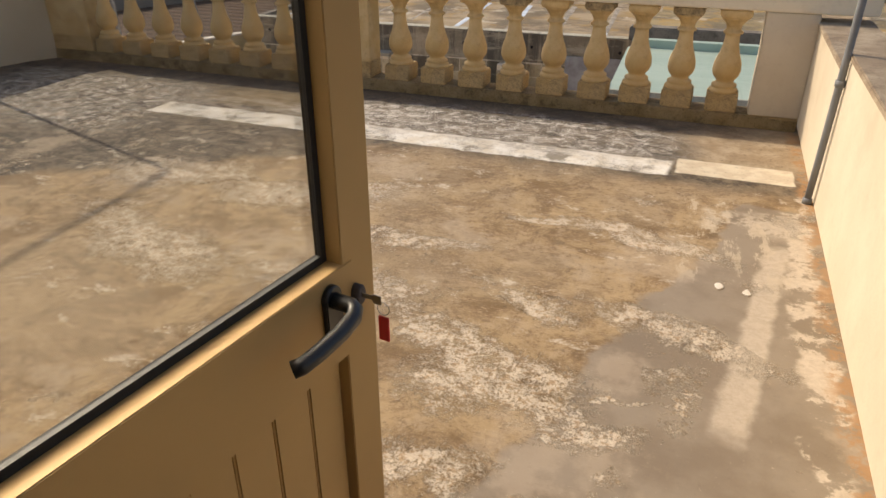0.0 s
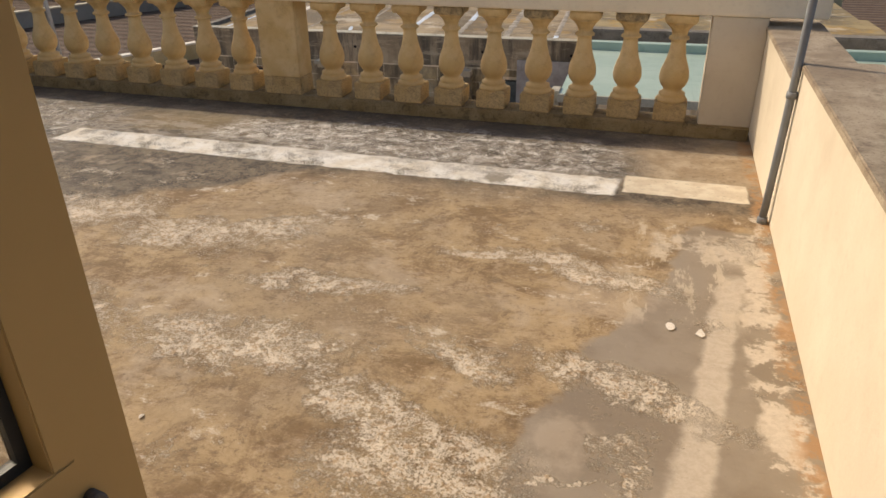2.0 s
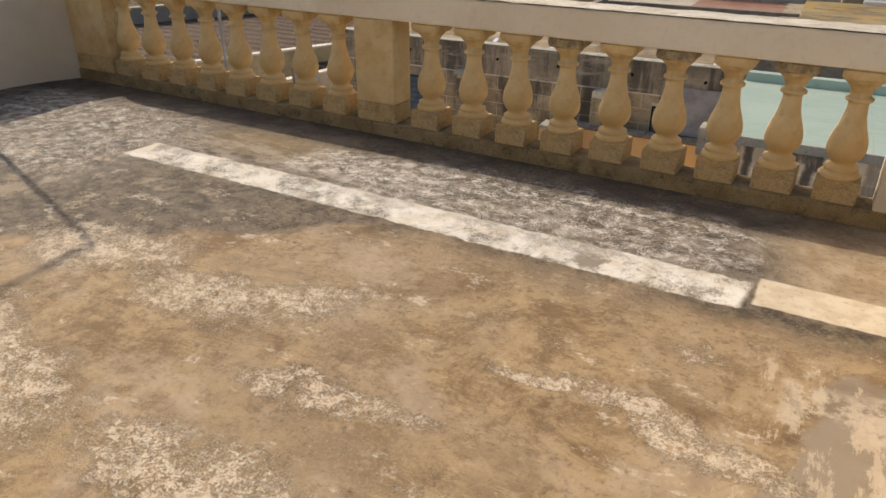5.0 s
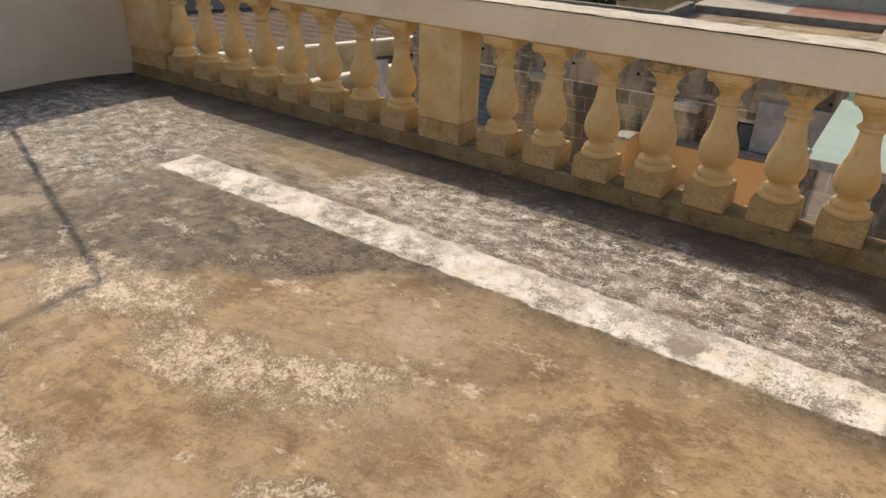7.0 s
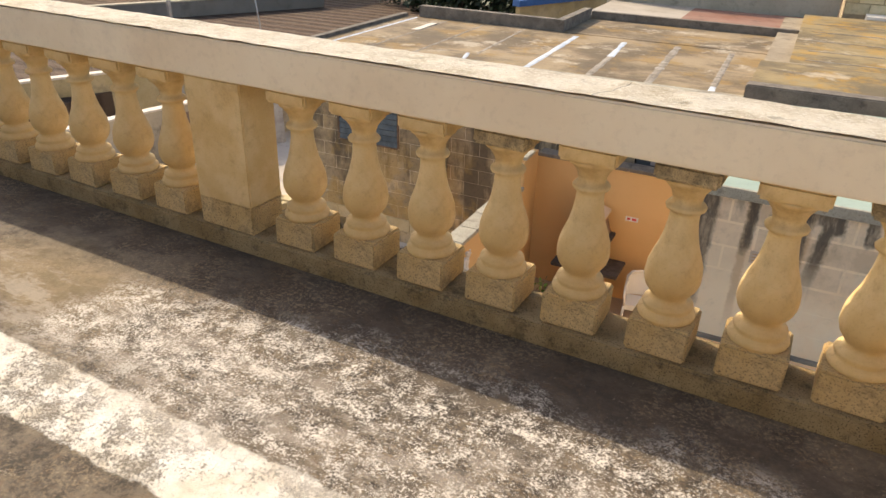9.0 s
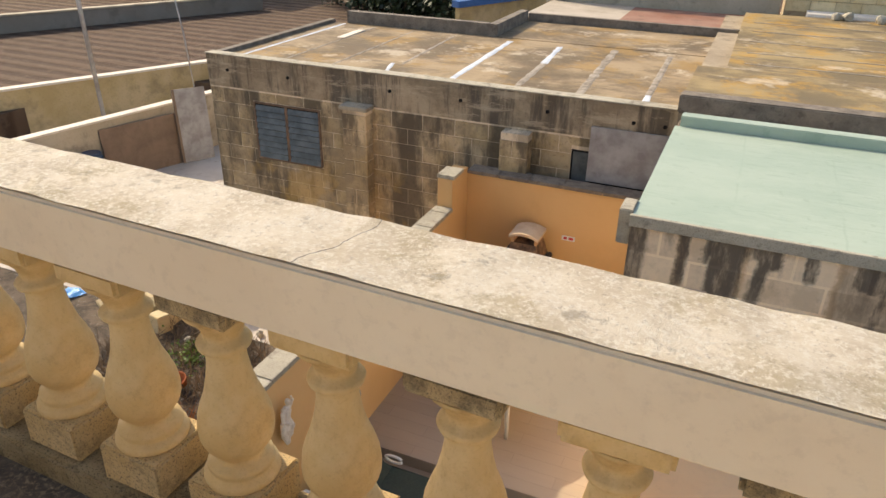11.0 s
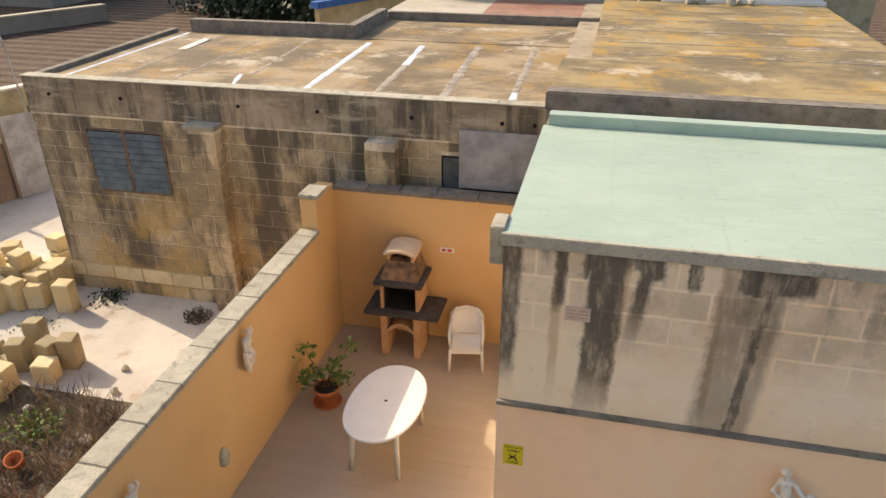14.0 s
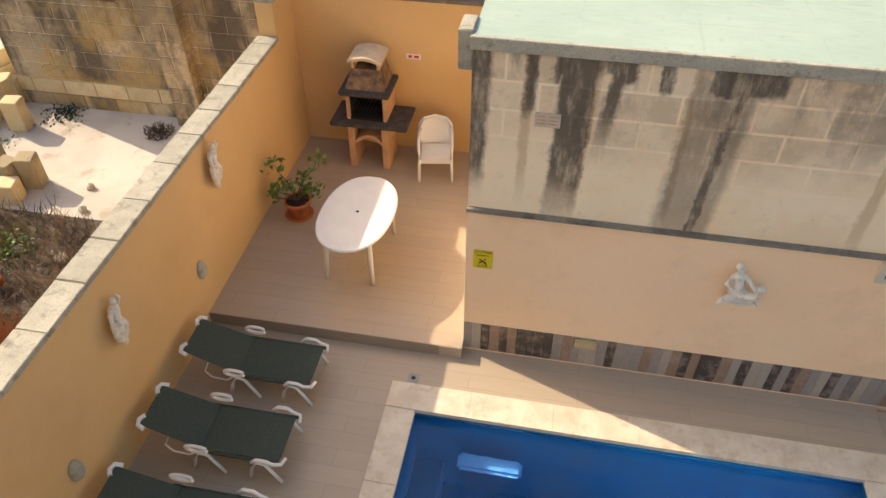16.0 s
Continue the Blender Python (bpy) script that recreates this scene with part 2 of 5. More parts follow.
    hole = n.times(n.window(n.wobble(x, 0.3, 9, 6), -0.98, -0.84, 0.02), n.window(edge, 4.45, 4.62, 0.02))
    solid = n.times(band, n.math("SUBTRACT", 1.0, n.times(hole, 0.95)), worn)
    c = n.mix(solid, n.mix(n.times(band, 0.75), c, (0.3, 0.26, 0.2)), n.mix(n.step(n.noise(6, 7, 0.7), 0.35, 0.62), (0.7, 0.62, 0.49), (0.84, 0.8, 0.72)))
    spill = n.times(n.window(n.wobble(y, 0.5, 3, 5), 4.62, 5.35, 0.16), n.window(n.wobble(x, 0.6, 2), -2.6, -0.25, 0.3), n.step(speckle, 0.505, 0.55))
    spill2 = n.times(n.window(n.wobble(y, 0.6, 2, 5), 3.9, 5.25, 0.2), n.window(n.wobble(x, 0.6, 2), -6.2, -4.1, 0.3), n.step(speckle, 0.49, 0.58))
    spill3 = n.times(n.window(n.wobble(y, 0.3, 2, 5), 4.8, 5.25, 0.1), n.window(n.wobble(x, 0.4, 2), -3.1, -2.0, 0.15), n.step(speckle, 0.48, 0.55))
    c = n.mix(n.times(n.math("MAXIMUM", n.math("MAXIMUM", spill, spill2), spill3), 0.95), c, (0.8, 0.74, 0.65))
    haze = n.times(n.window(n.wobble(y, 0.4, 2.5, 6), 4.68, 5.1, 0.1), n.window(n.wobble(x, 0.8, 1.5), -4.3, -0.2, 0.3), n.step(n.noise(5, 9, 0.8, n.stretch(0.6, 1.4, 1, (2, 3, 0))), 0.46, 0.57), 0.4)
    c = n.mix(haze, c, (0.5, 0.44, 0.37))
    cream = n.times(n.window(n.wobble(y, 0.03, 8, 6), 4.50, 4.765, 0.008), n.window(n.wobble(x, 0.03, 8, 6), -0.165, 0.52, 0.008))
    c = n.mix(n.times(cream, 0.9), c, n.mix(n.step(n.noise(9, 7), 0.4, 0.6), (0.74, 0.65, 0.49), (0.64, 0.53, 0.38)))
    c = n.mix(n.times(n.step(fine, 0.54, 0.66), n.math("SUBTRACT", 1.0, n.times(cmask, 0.7)), 0.5), c, (0.07, 0.05, 0.032))
    c = n.mix(n.times(n.step(n.noise(48, 6, 0.8, n.stretch(1, 1, 1, (5, 0, 0))), 0.62, 0.68), 0.5), c, (0.66, 0.55, 0.42))
    h = n.math("ADD", n.times(fine, 0.6, n.math("SUBTRACT", 1.0, n.times(cmask, 0.8))), n.math("ADD", n.times(crumbs, 0.35), n.times(solid, 0.25)))
    r = n.step(cmask, 0, 1, 0.85, 0.45)
    return n.done(c, h, 0.006, r)


M = {}
M["floor"] = floor_material()
M["cream"] = weathered("cream_paint", (0.6, 0.51, 0.375), (0.67, 0.585, 0.445), (0.36, 0.28, 0.18), 1.2, 0.8, 0.002, 0.08, 0.18)
M["rail"] = weathered("cream_paint_rail", (0.78, 0.655, 0.475), (0.84, 0.73, 0.55), (0.33, 0.26, 0.18), 1.5, 0.8, 0.002, 0.1, 0.15)
M["parapet_top"] = weathered("weathered_render", (0.3, 0.225, 0.15), (0.46, 0.37, 0.26), (0.15, 0.105, 0.07), 4.0, 0.95, 0.008, 0.7, 0.6)
M["baluster"] = weathered("ochre_cast_stone", (0.64, 0.44, 0.185), (0.74, 0.56, 0.29), (0.34, 0.2, 0.08), 5.0, 0.8, 0.002, 0.2, 0.4, 0.15)
M["base_stone"] = weathered("speckled_ochre_stone", (0.56, 0.385, 0.165), (0.66, 0.48, 0.24), (0.14, 0.1, 0.05), 6, 0.9, 0.006, 0.85, 0.5, 0.15)
M["mossy_cap"] = weathered("lichened_cap", (0.42, 0.3, 0.15), (0.62, 0.47, 0.26), (0.09, 0.075, 0.05), 9, 0.95, 0.008, 0.9, 0.7)
M["lichen"] = weathered("lichened_stone", (0.36, 0.25, 0.11), (0.5, 0.37, 0.19), (0.05, 0.037, 0.02), 7, 0.95, 0.01, 0.9, 0.6, 0.2)
M["gold"] = plain("bronze_gold_aluminium", (0.36, 0.225, 0.085), 0.62, 0.1, 0.04, 3, 0.0001)
M["black"] = plain("black_plastic", (0.012, 0.012, 0.013), 0.35, 0, 0.1, 20, 0.0002)
M["gasket"] = plain("black_rubber", (0.01, 0.01, 0.01), 0.6)
M["steel"] = plain("brushed_steel", (0.5, 0.46, 0.4), 0.3, 1.0, 0.1, 20, 0.0002)
M["red"] = plain("red_tag", (0.62, 0.03, 0.03), 0.4)
M["pipe"] = plain("grey_pvc", (0.2, 0.21, 0.22), 0.5, 0, 0.15, 5, 0.0005)
M["orange"] = weathered("orange_yard_paint", (0.68, 0.42, 0.18), (0.72, 0.46, 0.21), (0.42, 0.25, 0.12), 0.6, 0.8, 0.001, 0.03, 0.12)
M["coping"] = weathered("grey_coping", (0.42, 0.39, 0.31), (0.52, 0.48, 0.38), (0.13, 0.115, 0.09), 4, 0.95, 0.006, 0.5, 0.6, 0.25)
M["dark_coping"] = weathered("dark_coping", (0.2, 0.17, 0.14), (0.3, 0.26, 0.21), (0.07, 0.06, 0.05), 4, 0.95, 0.006, 0.5, 0.6, 0.25)
M["hut_paint"] = weathered("beige_orange_paint", (0.97, 0.655, 0.4), (0.98, 0.69, 0.44), (0.4, 0.26, 0.15), 0.7, 0.85, 0.001, 0.04, 0.15)
M["franka"] = weathered("limestone_block", (0.40, 0.29, 0.145), (0.5, 0.38, 0.2), (0.09, 0.075, 0.055), 1.6, 0.95, 0.006, 0.3, 0.75, 0.45)
M["fresh_stone"] = weathered("yellow_limestone", (0.68, 0.54, 0.3), (0.76, 0.64, 0.4), (0.2, 0.16, 0.09), 3, 0.95, 0.006, 0.2, 0.3, 0.3)
M["old_stone"] = weathered("mossy_limestone", (0.46, 0.37, 0.215), (0.58, 0.48, 0.3), (0.15, 0.125, 0.085), 3, 0.95, 0.006, 0.4, 0.5, 0.4)
M["lime_joint"] = weathered("lime_joint", (0.62, 0.5, 0.36), (0.72, 0.6, 0.45), (0.3, 0.24, 0.17), 2, 0.95, 0.003, 0.1, 0.6)
M["mortar"] = weathered("mortar", (0.34, 0.27, 0.17), (0.5, 0.4, 0.26), (0.12, 0.095, 0.065), 1.2, 0.95, 0.004, 0.3, 0.6)
M["grey_render"] = weathered("grey_render", (0.33, 0.27, 0.19), (0.42, 0.35, 0.25), (0.1, 0.085, 0.065), 1.5, 0.95, 0.006, 0.3, 0.7)
M["tile"] = plain("beige_porcelain", (0.44, 0.35, 0.26), 0.45, 0, 0.1, 1.5, 0.0003)
M["travertine"] = weathered("cream_travertine", (0.64, 0.54, 0.41), (0.74, 0.65, 0.52), (0.45, 0.33, 0.2), 4, 0.6, 0.001, 0.25, 0.5, 0.0)
M["white"] = plain("white_plastic", (0.8, 0.78, 0.74), 0.4, 0, 0.04, 3, 0.0003)
M["cream_plastic"] = plain("aged_white_plastic", (0.72, 0.68, 0.6), 0.45, 0, 0.06, 3, 0.0003)
M["textile"] = plain("dark_green_textile", (0.045, 0.062, 0.048), 0.8, 0, 0.15, 40, 0.001)
M["char"] = plain("dark_basalt_concrete", (0.07, 0.058, 0.055), 0.9, 0, 0.3, 12, 0.003)
# barbecue soot; also the black that paints shade inside holes and openings
M["soot_and_painted_shade"] = plain("soot_and_painted_shade", (0.012, 0.01, 0.009), 0.95)
M["terra"] = plain("terracotta", (0.5, 0.16, 0.06), 0.8, 0, 0.15, 8, 0.001)
M["bbq"] = weathered("terracotta_concrete", (0.52, 0.3, 0.16), (0.6, 0.37, 0.21), (0.2, 0.12, 0.08), 4, 0.9, 0.003, 0.2, 0.2)
M["sooty_hood"] = weathered("sooty_concrete", (0.1, 0.065, 0.045), (0.34, 0.2, 0.11), (0.03, 0.022, 0.018), 5, 0.9, 0.003, 0.2, 0.7)
M["bbq_pale"] = weathered("pale_concrete", (0.6, 0.45, 0.3), (0.7, 0.56, 0.4), (0.3, 0.2, 0.12), 5, 0.9, 0.003, 0.2, 0.2)
M["soil"] = plain("potting_soil", (0.04, 0.028, 0.02), 0.95, 0, 0.4, 30, 0.006)
M["leaf"] = plain("leaf_green", (0.12, 0.2, 0.035), 0.55, 0, 0.5, 9, 0.001)
M["darkleaf"] = plain("dark_foliage", (0.022, 0.04, 0.016), 0.6, 0, 0.6, 1.3, 0.001)
M["bark"] = plain("bark", (0.12, 0.09, 0.06), 0.9, 0, 0.3, 15, 0.004)
M["twig"] = plain("dry_twigs", (0.2, 0.15, 0.1), 0.9, 0, 0.5, 3, 0.002)
M["rusty_straw"] = plain("rusty_dry_weed", (0.28, 0.11, 0.04), 0.9, 0, 0.4, 3, 0.002)
M["plaster_white"] = weathered("aged_white_plaster", (0.74, 0.66, 0.55), (0.82, 0.75, 0.65), (0.3, 0.22, 0.15), 12, 0.8, 0.002, 0.3, 0.4)
M["yellow"] = plain("yellow_sign", (0.75, 0.58, 0.02), 0.5, 0, 0.03)
# sign lettering; also the painted shade of the drain hole
M["ink_and_hole_shade"] = plain("black_ink_and_hole_shade", (0.015, 0.015, 0.015), 0.6)
M["pale_sign"] = plain("faded_sign", (0.6, 0.47, 0.36), 0.6)
M["metal_sheet"] = weathered("galvanised_sheet", (0.27, 0.26, 0.26), (0.42, 0.42, 0.43), (0.14, 0.11, 0.09), 2.5, 0.6, 0.002, 0.1, 0.3)
M["brown_board"] = weathered("brown_plywood", (0.2, 0.14, 0.1), (0.25, 0.18, 0.13), (0.1, 0.07, 0.05), 2, 0.85, 0.002, 0.1, 0.3)
M["dark_glass"] = plain("dark_louvre_glass", (0.09, 0.105, 0.11), 0.2, 0, 0.3, 4, 0.0001)
M["blue_barrel"] = plain("dark_blue_plastic", (0.03, 0.06, 0.11), 0.5)
M["blue_plastic"] = plain("bright_blue_sheet", (0.08, 0.36, 0.78), 0.4, 0, 0.2, 8, 0.006)
M["blue_paint"] = plain("blue_painted_beam", (0.03, 0.12, 0.35), 0.6)
M["bronze_frame"] = plain("dark_bronze_frame", (0.16, 0.1, 0.065), 0.5, 0, 0.3, 5)
M["wood"] = plain("timber", (0.3, 0.2, 0.1), 0.8, 0, 0.2, 8, 0.002)
M["red_roof"] = weathered("red_roof_paint", (0.27, 0.12, 0.08), (0.34, 0.2, 0.15), (0.12, 0.08, 0.06), 1, 0.9, 0.003, 0.1, 0.4)
M["pale_roof"] = weathered("pale_roof_screed", (0.42, 0.37, 0.3), (0.5, 0.45, 0.38), (0.24, 0.2, 0.16), 1, 0.9, 0.003, 0.1, 0.4)
M["pale_wall"] = weathered("pale_plaster_wall", (0.45, 0.39, 0.29), (0.54, 0.48, 0.37), (0.16, 0.13, 0.1), 1, 0.9, 0.003, 0.15, 0.6)
M["grey_wall"] = weathered("grey_plaster_wall", (0.25, 0.225, 0.19), (0.3, 0.27, 0.23), (0.14, 0.12, 0.1), 0.7, 0.9, 0.003, 0.1, 0.5)
M["boundary"] = weathered("yellow_boundary_wall", (0.46, 0.35, 0.17), (0.58, 0.46, 0.27), (0.2, 0.16, 0.1), 0.8, 0.9, 0.004, 0.2, 0.5)
M["blue_pool"] = plain("blue_mosaic_pool", (0.0, 0.16, 0.38), 0.3, 0, 0.1, 3, 0.0003)
M["pool_step"] = plain("light_blue_mosaic", (0.12, 0.38, 0.8), 0.3, 0, 0.1, 3, 0.0003)


def rail_top_material():
    """Flaking lime render: pale gritty flakes over grey, with lichen patches and a hair crack."""
    n = Nodes("flaking_lime_render", 0.95).world_pos()
    x, y, z = n.xyz()
    c = n.mix(n.step(n.noise(5, 8, 0.7), 0.4, 0.6), (0.62, 0.54, 0.41), (0.78, 0.71, 0.58))
    c = n.mix(n.times(n.step(n.noise(3.2, 8, 0.75, n.stretch(1, 1, 1, (3, 1, 0))), 0.5, 0.6), 0.6), c, (0.42, 0.34, 0.19))
    grit = n.noise(75, 8, 0.85)
    c = n.mix(n.times(n.step(grit, 0.5, 0.57), 0.8), c, (0.86, 0.82, 0.72))
    c = n.mix(n.times(n.step(n.noise(60, 7, 0.85, n.stretch(1, 1, 1, (7, 0, 0))), 0.55, 0.63), 0.5), c, (0.26, 0.2, 0.14))
    c = n.mix(n.times(n.step(n.noise(12, 8, 0.75), 0.58, 0.66), 0.5), c, (0.24, 0.2, 0.14))
    crack = n.math("ABSOLUTE", n.math("SUBTRACT", n.wobble(x, 0.1, 5, 6), n.math("ADD", -1.24, n.math("MULTIPLY", n.math("SUBTRACT", y, 5.9), 0.3))))
    c = n.mix(n.times(n.step(crack, 0.0008, 0.0022, 1.0, 0.0), 0.85), c, (0.05, 0.04, 0.03))
    return n.done(c, n.math("ADD", grit, n.times(n.noise(14, 6), 0.6)), 0.009)


def glass_material():
    n = Nodes("door_glass", 0.0)
    n.out.inputs["Transmission Weight"].default_value = 1.0
    n.out.inputs["IOR"].default_value = 1.45
    return n.done((0.8, 0.8, 0.77))


def water_material():
    n = Nodes("pool_water", 0.02)
    n.out.inputs["Transmission Weight"].default_value = 1.0
    n.out.inputs["IOR"].default_value = 1.33
    return n.done((0.75, 0.9, 1.0), n.noise(3, 3), 0.01)


def rain_streaks(n, x, z, top, lo):
    """How dark the run-off below a roof edge is: tall narrow stains that fade downwards."""
    run = n.step(n.noise(1.0, 4, 0.6, n.stretch(2.6, 1, 0.12)), 0.5, 0.62)
    fade = n.step(n.wobble(z, 0.8, 2), lo, top, 0.0, 1.0)
    return n.times(run, fade)


def hut_block_material(name, block):
    n = Nodes(name, 0.9).yard_pos()
    x, y, z = n.xyz()
    c = n.mix(n.step(n.noise(1.2, 5), 0.4, 0.6), (0.93, 0.70, 0.46), (0.95, 0.77, 0.54))
    if block:
        up = n.step(n.wobble(z, 0.9, 1.1), -2.35, -1.75)
        c = n.mix(n.times(n.step(n.random(), 0.0, 0.7, 0.4, 1.0), up, 0.68), c, n.mix(n.step(n.noise(2.5, 7, 0.7), 0.42, 0.6), (0.54, 0.40, 0.255), (0.76, 0.585, 0.4)))
    c = n.mix(n.times(n.step(n.noise(7, 8, 0.75), 0.55, 0.7), 0.3), c, (0.5, 0.38, 0.25))
    ragged = n.math("ADD", n.math("MULTIPLY", n.math("SUBTRACT", n.noise(1.0, 5, 0.65, n.stretch(7, 1, 0.5)), 0.5), 0.1), n.math("MULTIPLY", n.math("SUBTRACT", n.noise(7, 8, 0.8), 0.5), 0.13))
    xs = n.math("ADD", x, ragged)

    def run(lo, hi, slant, zlo, zhi, soft, least=0.0):
        """A stain from lo to hi at the roof edge that slants and fades between two heights."""
        v = n.math("SUBTRACT", xs, n.math("MULTIPLY", n.math("ADD", z, 1.2), slant))
        return n.times(n.window(v, lo, hi, soft), n.step(n.wobble(z, 0.5, 3), zlo, zhi, least, 1.0))

    marks = (run(-1.5, -1.17, 0.03, -2.75, -2.2, 0.035), run(-0.89, -0.79, 0, -1.85, -1.7, 0.02), run(-0.60, -0.3, 0.03, -3.1, -2.2, 0.03), run(-0.17, -0.05, 0.13, -2.3, -1.5, 0.03),
             run(0.2, 0.3, 0, -1.45, -1.35, 0.02), run(0.80, 0.9, 0.085, -4.0, -2.8, 0.025, 0.5), n.times(run(0.48, 0.98, 0.06, -3.4, -2.6, 0.05, 0.3), 0.6), run(-0.66, 0.0, 0, -1.42, -1.34, 0.02), run(0.55, 1.15, 0, -1.47, -1.36, 0.03))
    m = functools.reduce(lambda a, b: n.math("MAXIMUM", a, b), marks)
    m = n.times(m, n.step(n.noise(4, 7, 0.75, n.stretch(2, 1, 0.5)), 0.3, 0.55, 0.5, 1.0))
    smut = n.times(n.step(n.noise(1.3, 8, 0.75, n.stretch(1.6, 1, 0.7, (4, 0, 2))), 0.46, 0.62), n.step(n.wobble(z, 0.7, 2), -2.3, -1.35), 0.55)
    c = n.mix(smut, c, (0.16, 0.13, 0.1))
    drips = functools.reduce(lambda a, b: n.math("MAXIMUM", a, b), (run(-0.9, -0.82, 0, -2.9, -2.2, 0.02), run(-0.33, -0.26, 0.05, -2.9, -2.2, 0.02), run(0.44, 0.5, 0, -2.9, -2.5, 0.02), run(2.1, 2.2, 0, -3.2, -2.4, 0.02)))
    c = n.mix(n.times(drips, 0.5), c, (0.5, 0.3, 0.14))
    c = n.mix(n.times(m, 0.9), c, (0.075, 0.06, 0.047))
    return n.done(c, n.noise(30, 6, 0.7), 0.003)


def farm_block_material(name, block):
    n = Nodes(name, 0.95).yard_pos()
    x, y, z = n.xyz()
    c = n.mix(n.step(n.noise(1.1, 6, 0.6), 0.4, 0.6), (0.42, 0.325, 0.18), (0.62, 0.5, 0.315))
    if not block:
        c = n.mix(0.85, c, (0.8, 0.69, 0.52))
    else:
        c = n.mix(n.times(n.step(n.random(), 0.1, 0.9), 0.5), c, (0.2, 0.16, 0.11))
        c = n.mix(n.times(n.step(n.noise(1.6, 8, 0.75, n.stretch(1, 1, 1, (9, 0, 1))), 0.45, 0.58), 0.55), c, (0.2, 0.165, 0.12))
    c = n.mix(n.times(n.step(n.noise(0.9, 6, 0.7, n.stretch(1, 1, 1, (2, 0, 6))), 0.52, 0.62), 0.5), c, (0.5, 0.42, 0.29))
    run = n.noise(1.0, 7, 0.68, n.stretch(1.5, 1, 0.42))
    c = n.mix(n.times(n.step(run, 0.47, 0.6), 0.82 if block else 0.5), c, (0.085, 0.07, 0.05))
    c = n.mix(n.times(n.step(n.noise(0.8, 6, 0.6, n.stretch(1, 1, 1, (6, 0, 3))), 0.52, 0.6), n.step(z, -2.4, -3.6), 0.5), c, (0.5, 0.33, 0.1))
    c = n.mix(n.times(n.step(n.noise(22, 7, 0.75), 0.55, 0.66), 0.5), c, (0.07, 0.055, 0.04))
    return n.done(c, n.noise(28, 7, 0.75), 0.008)


def parapet_material():
    n = Nodes("streaked_grey_render", 0.95).yard_pos()
    c = n.mix(n.step(n.noise(1.3, 7, 0.7), 0.4, 0.6), (0.27, 0.215, 0.145), (0.44, 0.36, 0.25))
    c = n.mix(n.times(n.step(n.noise(1.0, 7, 0.7, n.stretch(3.2, 1, 0.35)), 0.46, 0.6), 0.8), c, (0.085, 0.07, 0.055))
    c = n.mix(n.times(n.step(n.noise(2.2, 8, 0.75, n.stretch(0.5, 1, 3, (3, 0, 1))), 0.53, 0.63), 0.6), c, (0.52, 0.44, 0.32))
    c = n.mix(n.times(n.step(n.noise(24, 7, 0.75), 0.54, 0.66), 0.4), c, (0.09, 0.075, 0.055))
    return n.done(c, n.noise(9, 8, 0.75), 0.02)


def green_roof_material():
    n = Nodes("green_roof_membrane", 0.55).yard_pos()
    c = n.mix(n.step(n.noise(1.0, 6, 0.65, n.stretch(0.8, 1.3, 1)), 0.36, 0.64), (0.34, 0.43, 0.35), (0.39, 0.475, 0.39))
    c = n.mix(n.times(n.step(n.noise(3, 7, 0.7, n.stretch(0.5, 2, 1)), 0.54, 0.66), 0.3), c, (0.43, 0.51, 0.42))
    c = n.mix(n.times(n.step(n.noise(9, 7, 0.7), 0.57, 0.68), 0.3), c, (0.2, 0.28, 0.2))
    c = n.mix(n.times(n.step(n.noise(2.2, 5, 0.7, n.stretch(1.3, 11, 1)), 0.55, 0.62), n.step(n.noise(0.7, 4), 0.42, 0.6, 0.15, 0.9), 0.5), c, (0.24, 0.33, 0.26))
    x, y, z = n.xyz()
    for axis, gap in ((x, 0.95), (y, 1.02)):
        lap = n.math("ABSOLUTE", n.math("SUBTRACT", n.math("FRACT", n.math("DIVIDE", n.wobble(axis, 0.05, 3), gap)), 0.5))
        c = n.mix(n.times(n.step(lap, 0.0, 0.02, 1.0, 0.0), n.step(n.noise(1.5, 5), 0.4, 0.6), 0.35), c, (0.27, 0.36, 0.28))
    return n.done(c, n.noise(8, 5, 0.6, n.stretch(1, 2, 1)), 0.006)


def farm_roof_material(name, a, b, ochre):
    n = Nodes(name, 0.9).yard_pos()
    c = n.mix(n.step(n.noise(0.7, 6, 0.65), 0.38, 0.62), a, b)
    c = n.mix(n.times(n.step(n.noise(0.9, 7, 0.7, n.stretch(1, 1, 1, (7, 2, 0))), 0.5, 0.62), 0.7), c, ochre)
    c = n.mix(n.times(n.step(n.noise(1.1, 9, 0.75), 0.55, 0.64), 0.6), c, (0.6, 0.52, 0.4))
    c = n.mix(n.times(n.step(n.noise(1.3, 9, 0.75, n.stretch(0.4, 1.5, 1, (2, 2, 2))), 0.5, 0.62), 0.55), c, (0.12, 0.095, 0.065))
    c = n.mix(n.times(n.step(n.noise(5, 8, 0.75, n.stretch(1, 1, 1, (1, 9, 0))), 0.58, 0.68), 0.6), c, (0.09, 0.07, 0.05))
    return n.done(c, n.noise(20, 6, 0.7), 0.01)


def concrete_yard_material():
    n = Nodes("farmyard_concrete", 0.9).yard_pos()
    c = n.mix(n.step(n.noise(0.6, 6, 0.6), 0.38, 0.62), (0.49, 0.44, 0.38), (0.60, 0.55, 0.48))
    c = n.mix(n.times(n.step(n.noise(1.6, 7, 0.7), 0.54, 0.66), 0.6), c, (0.34, 0.26, 0.18))
    return n.done(c, n.noise(15, 6, 0.7), 0.006)


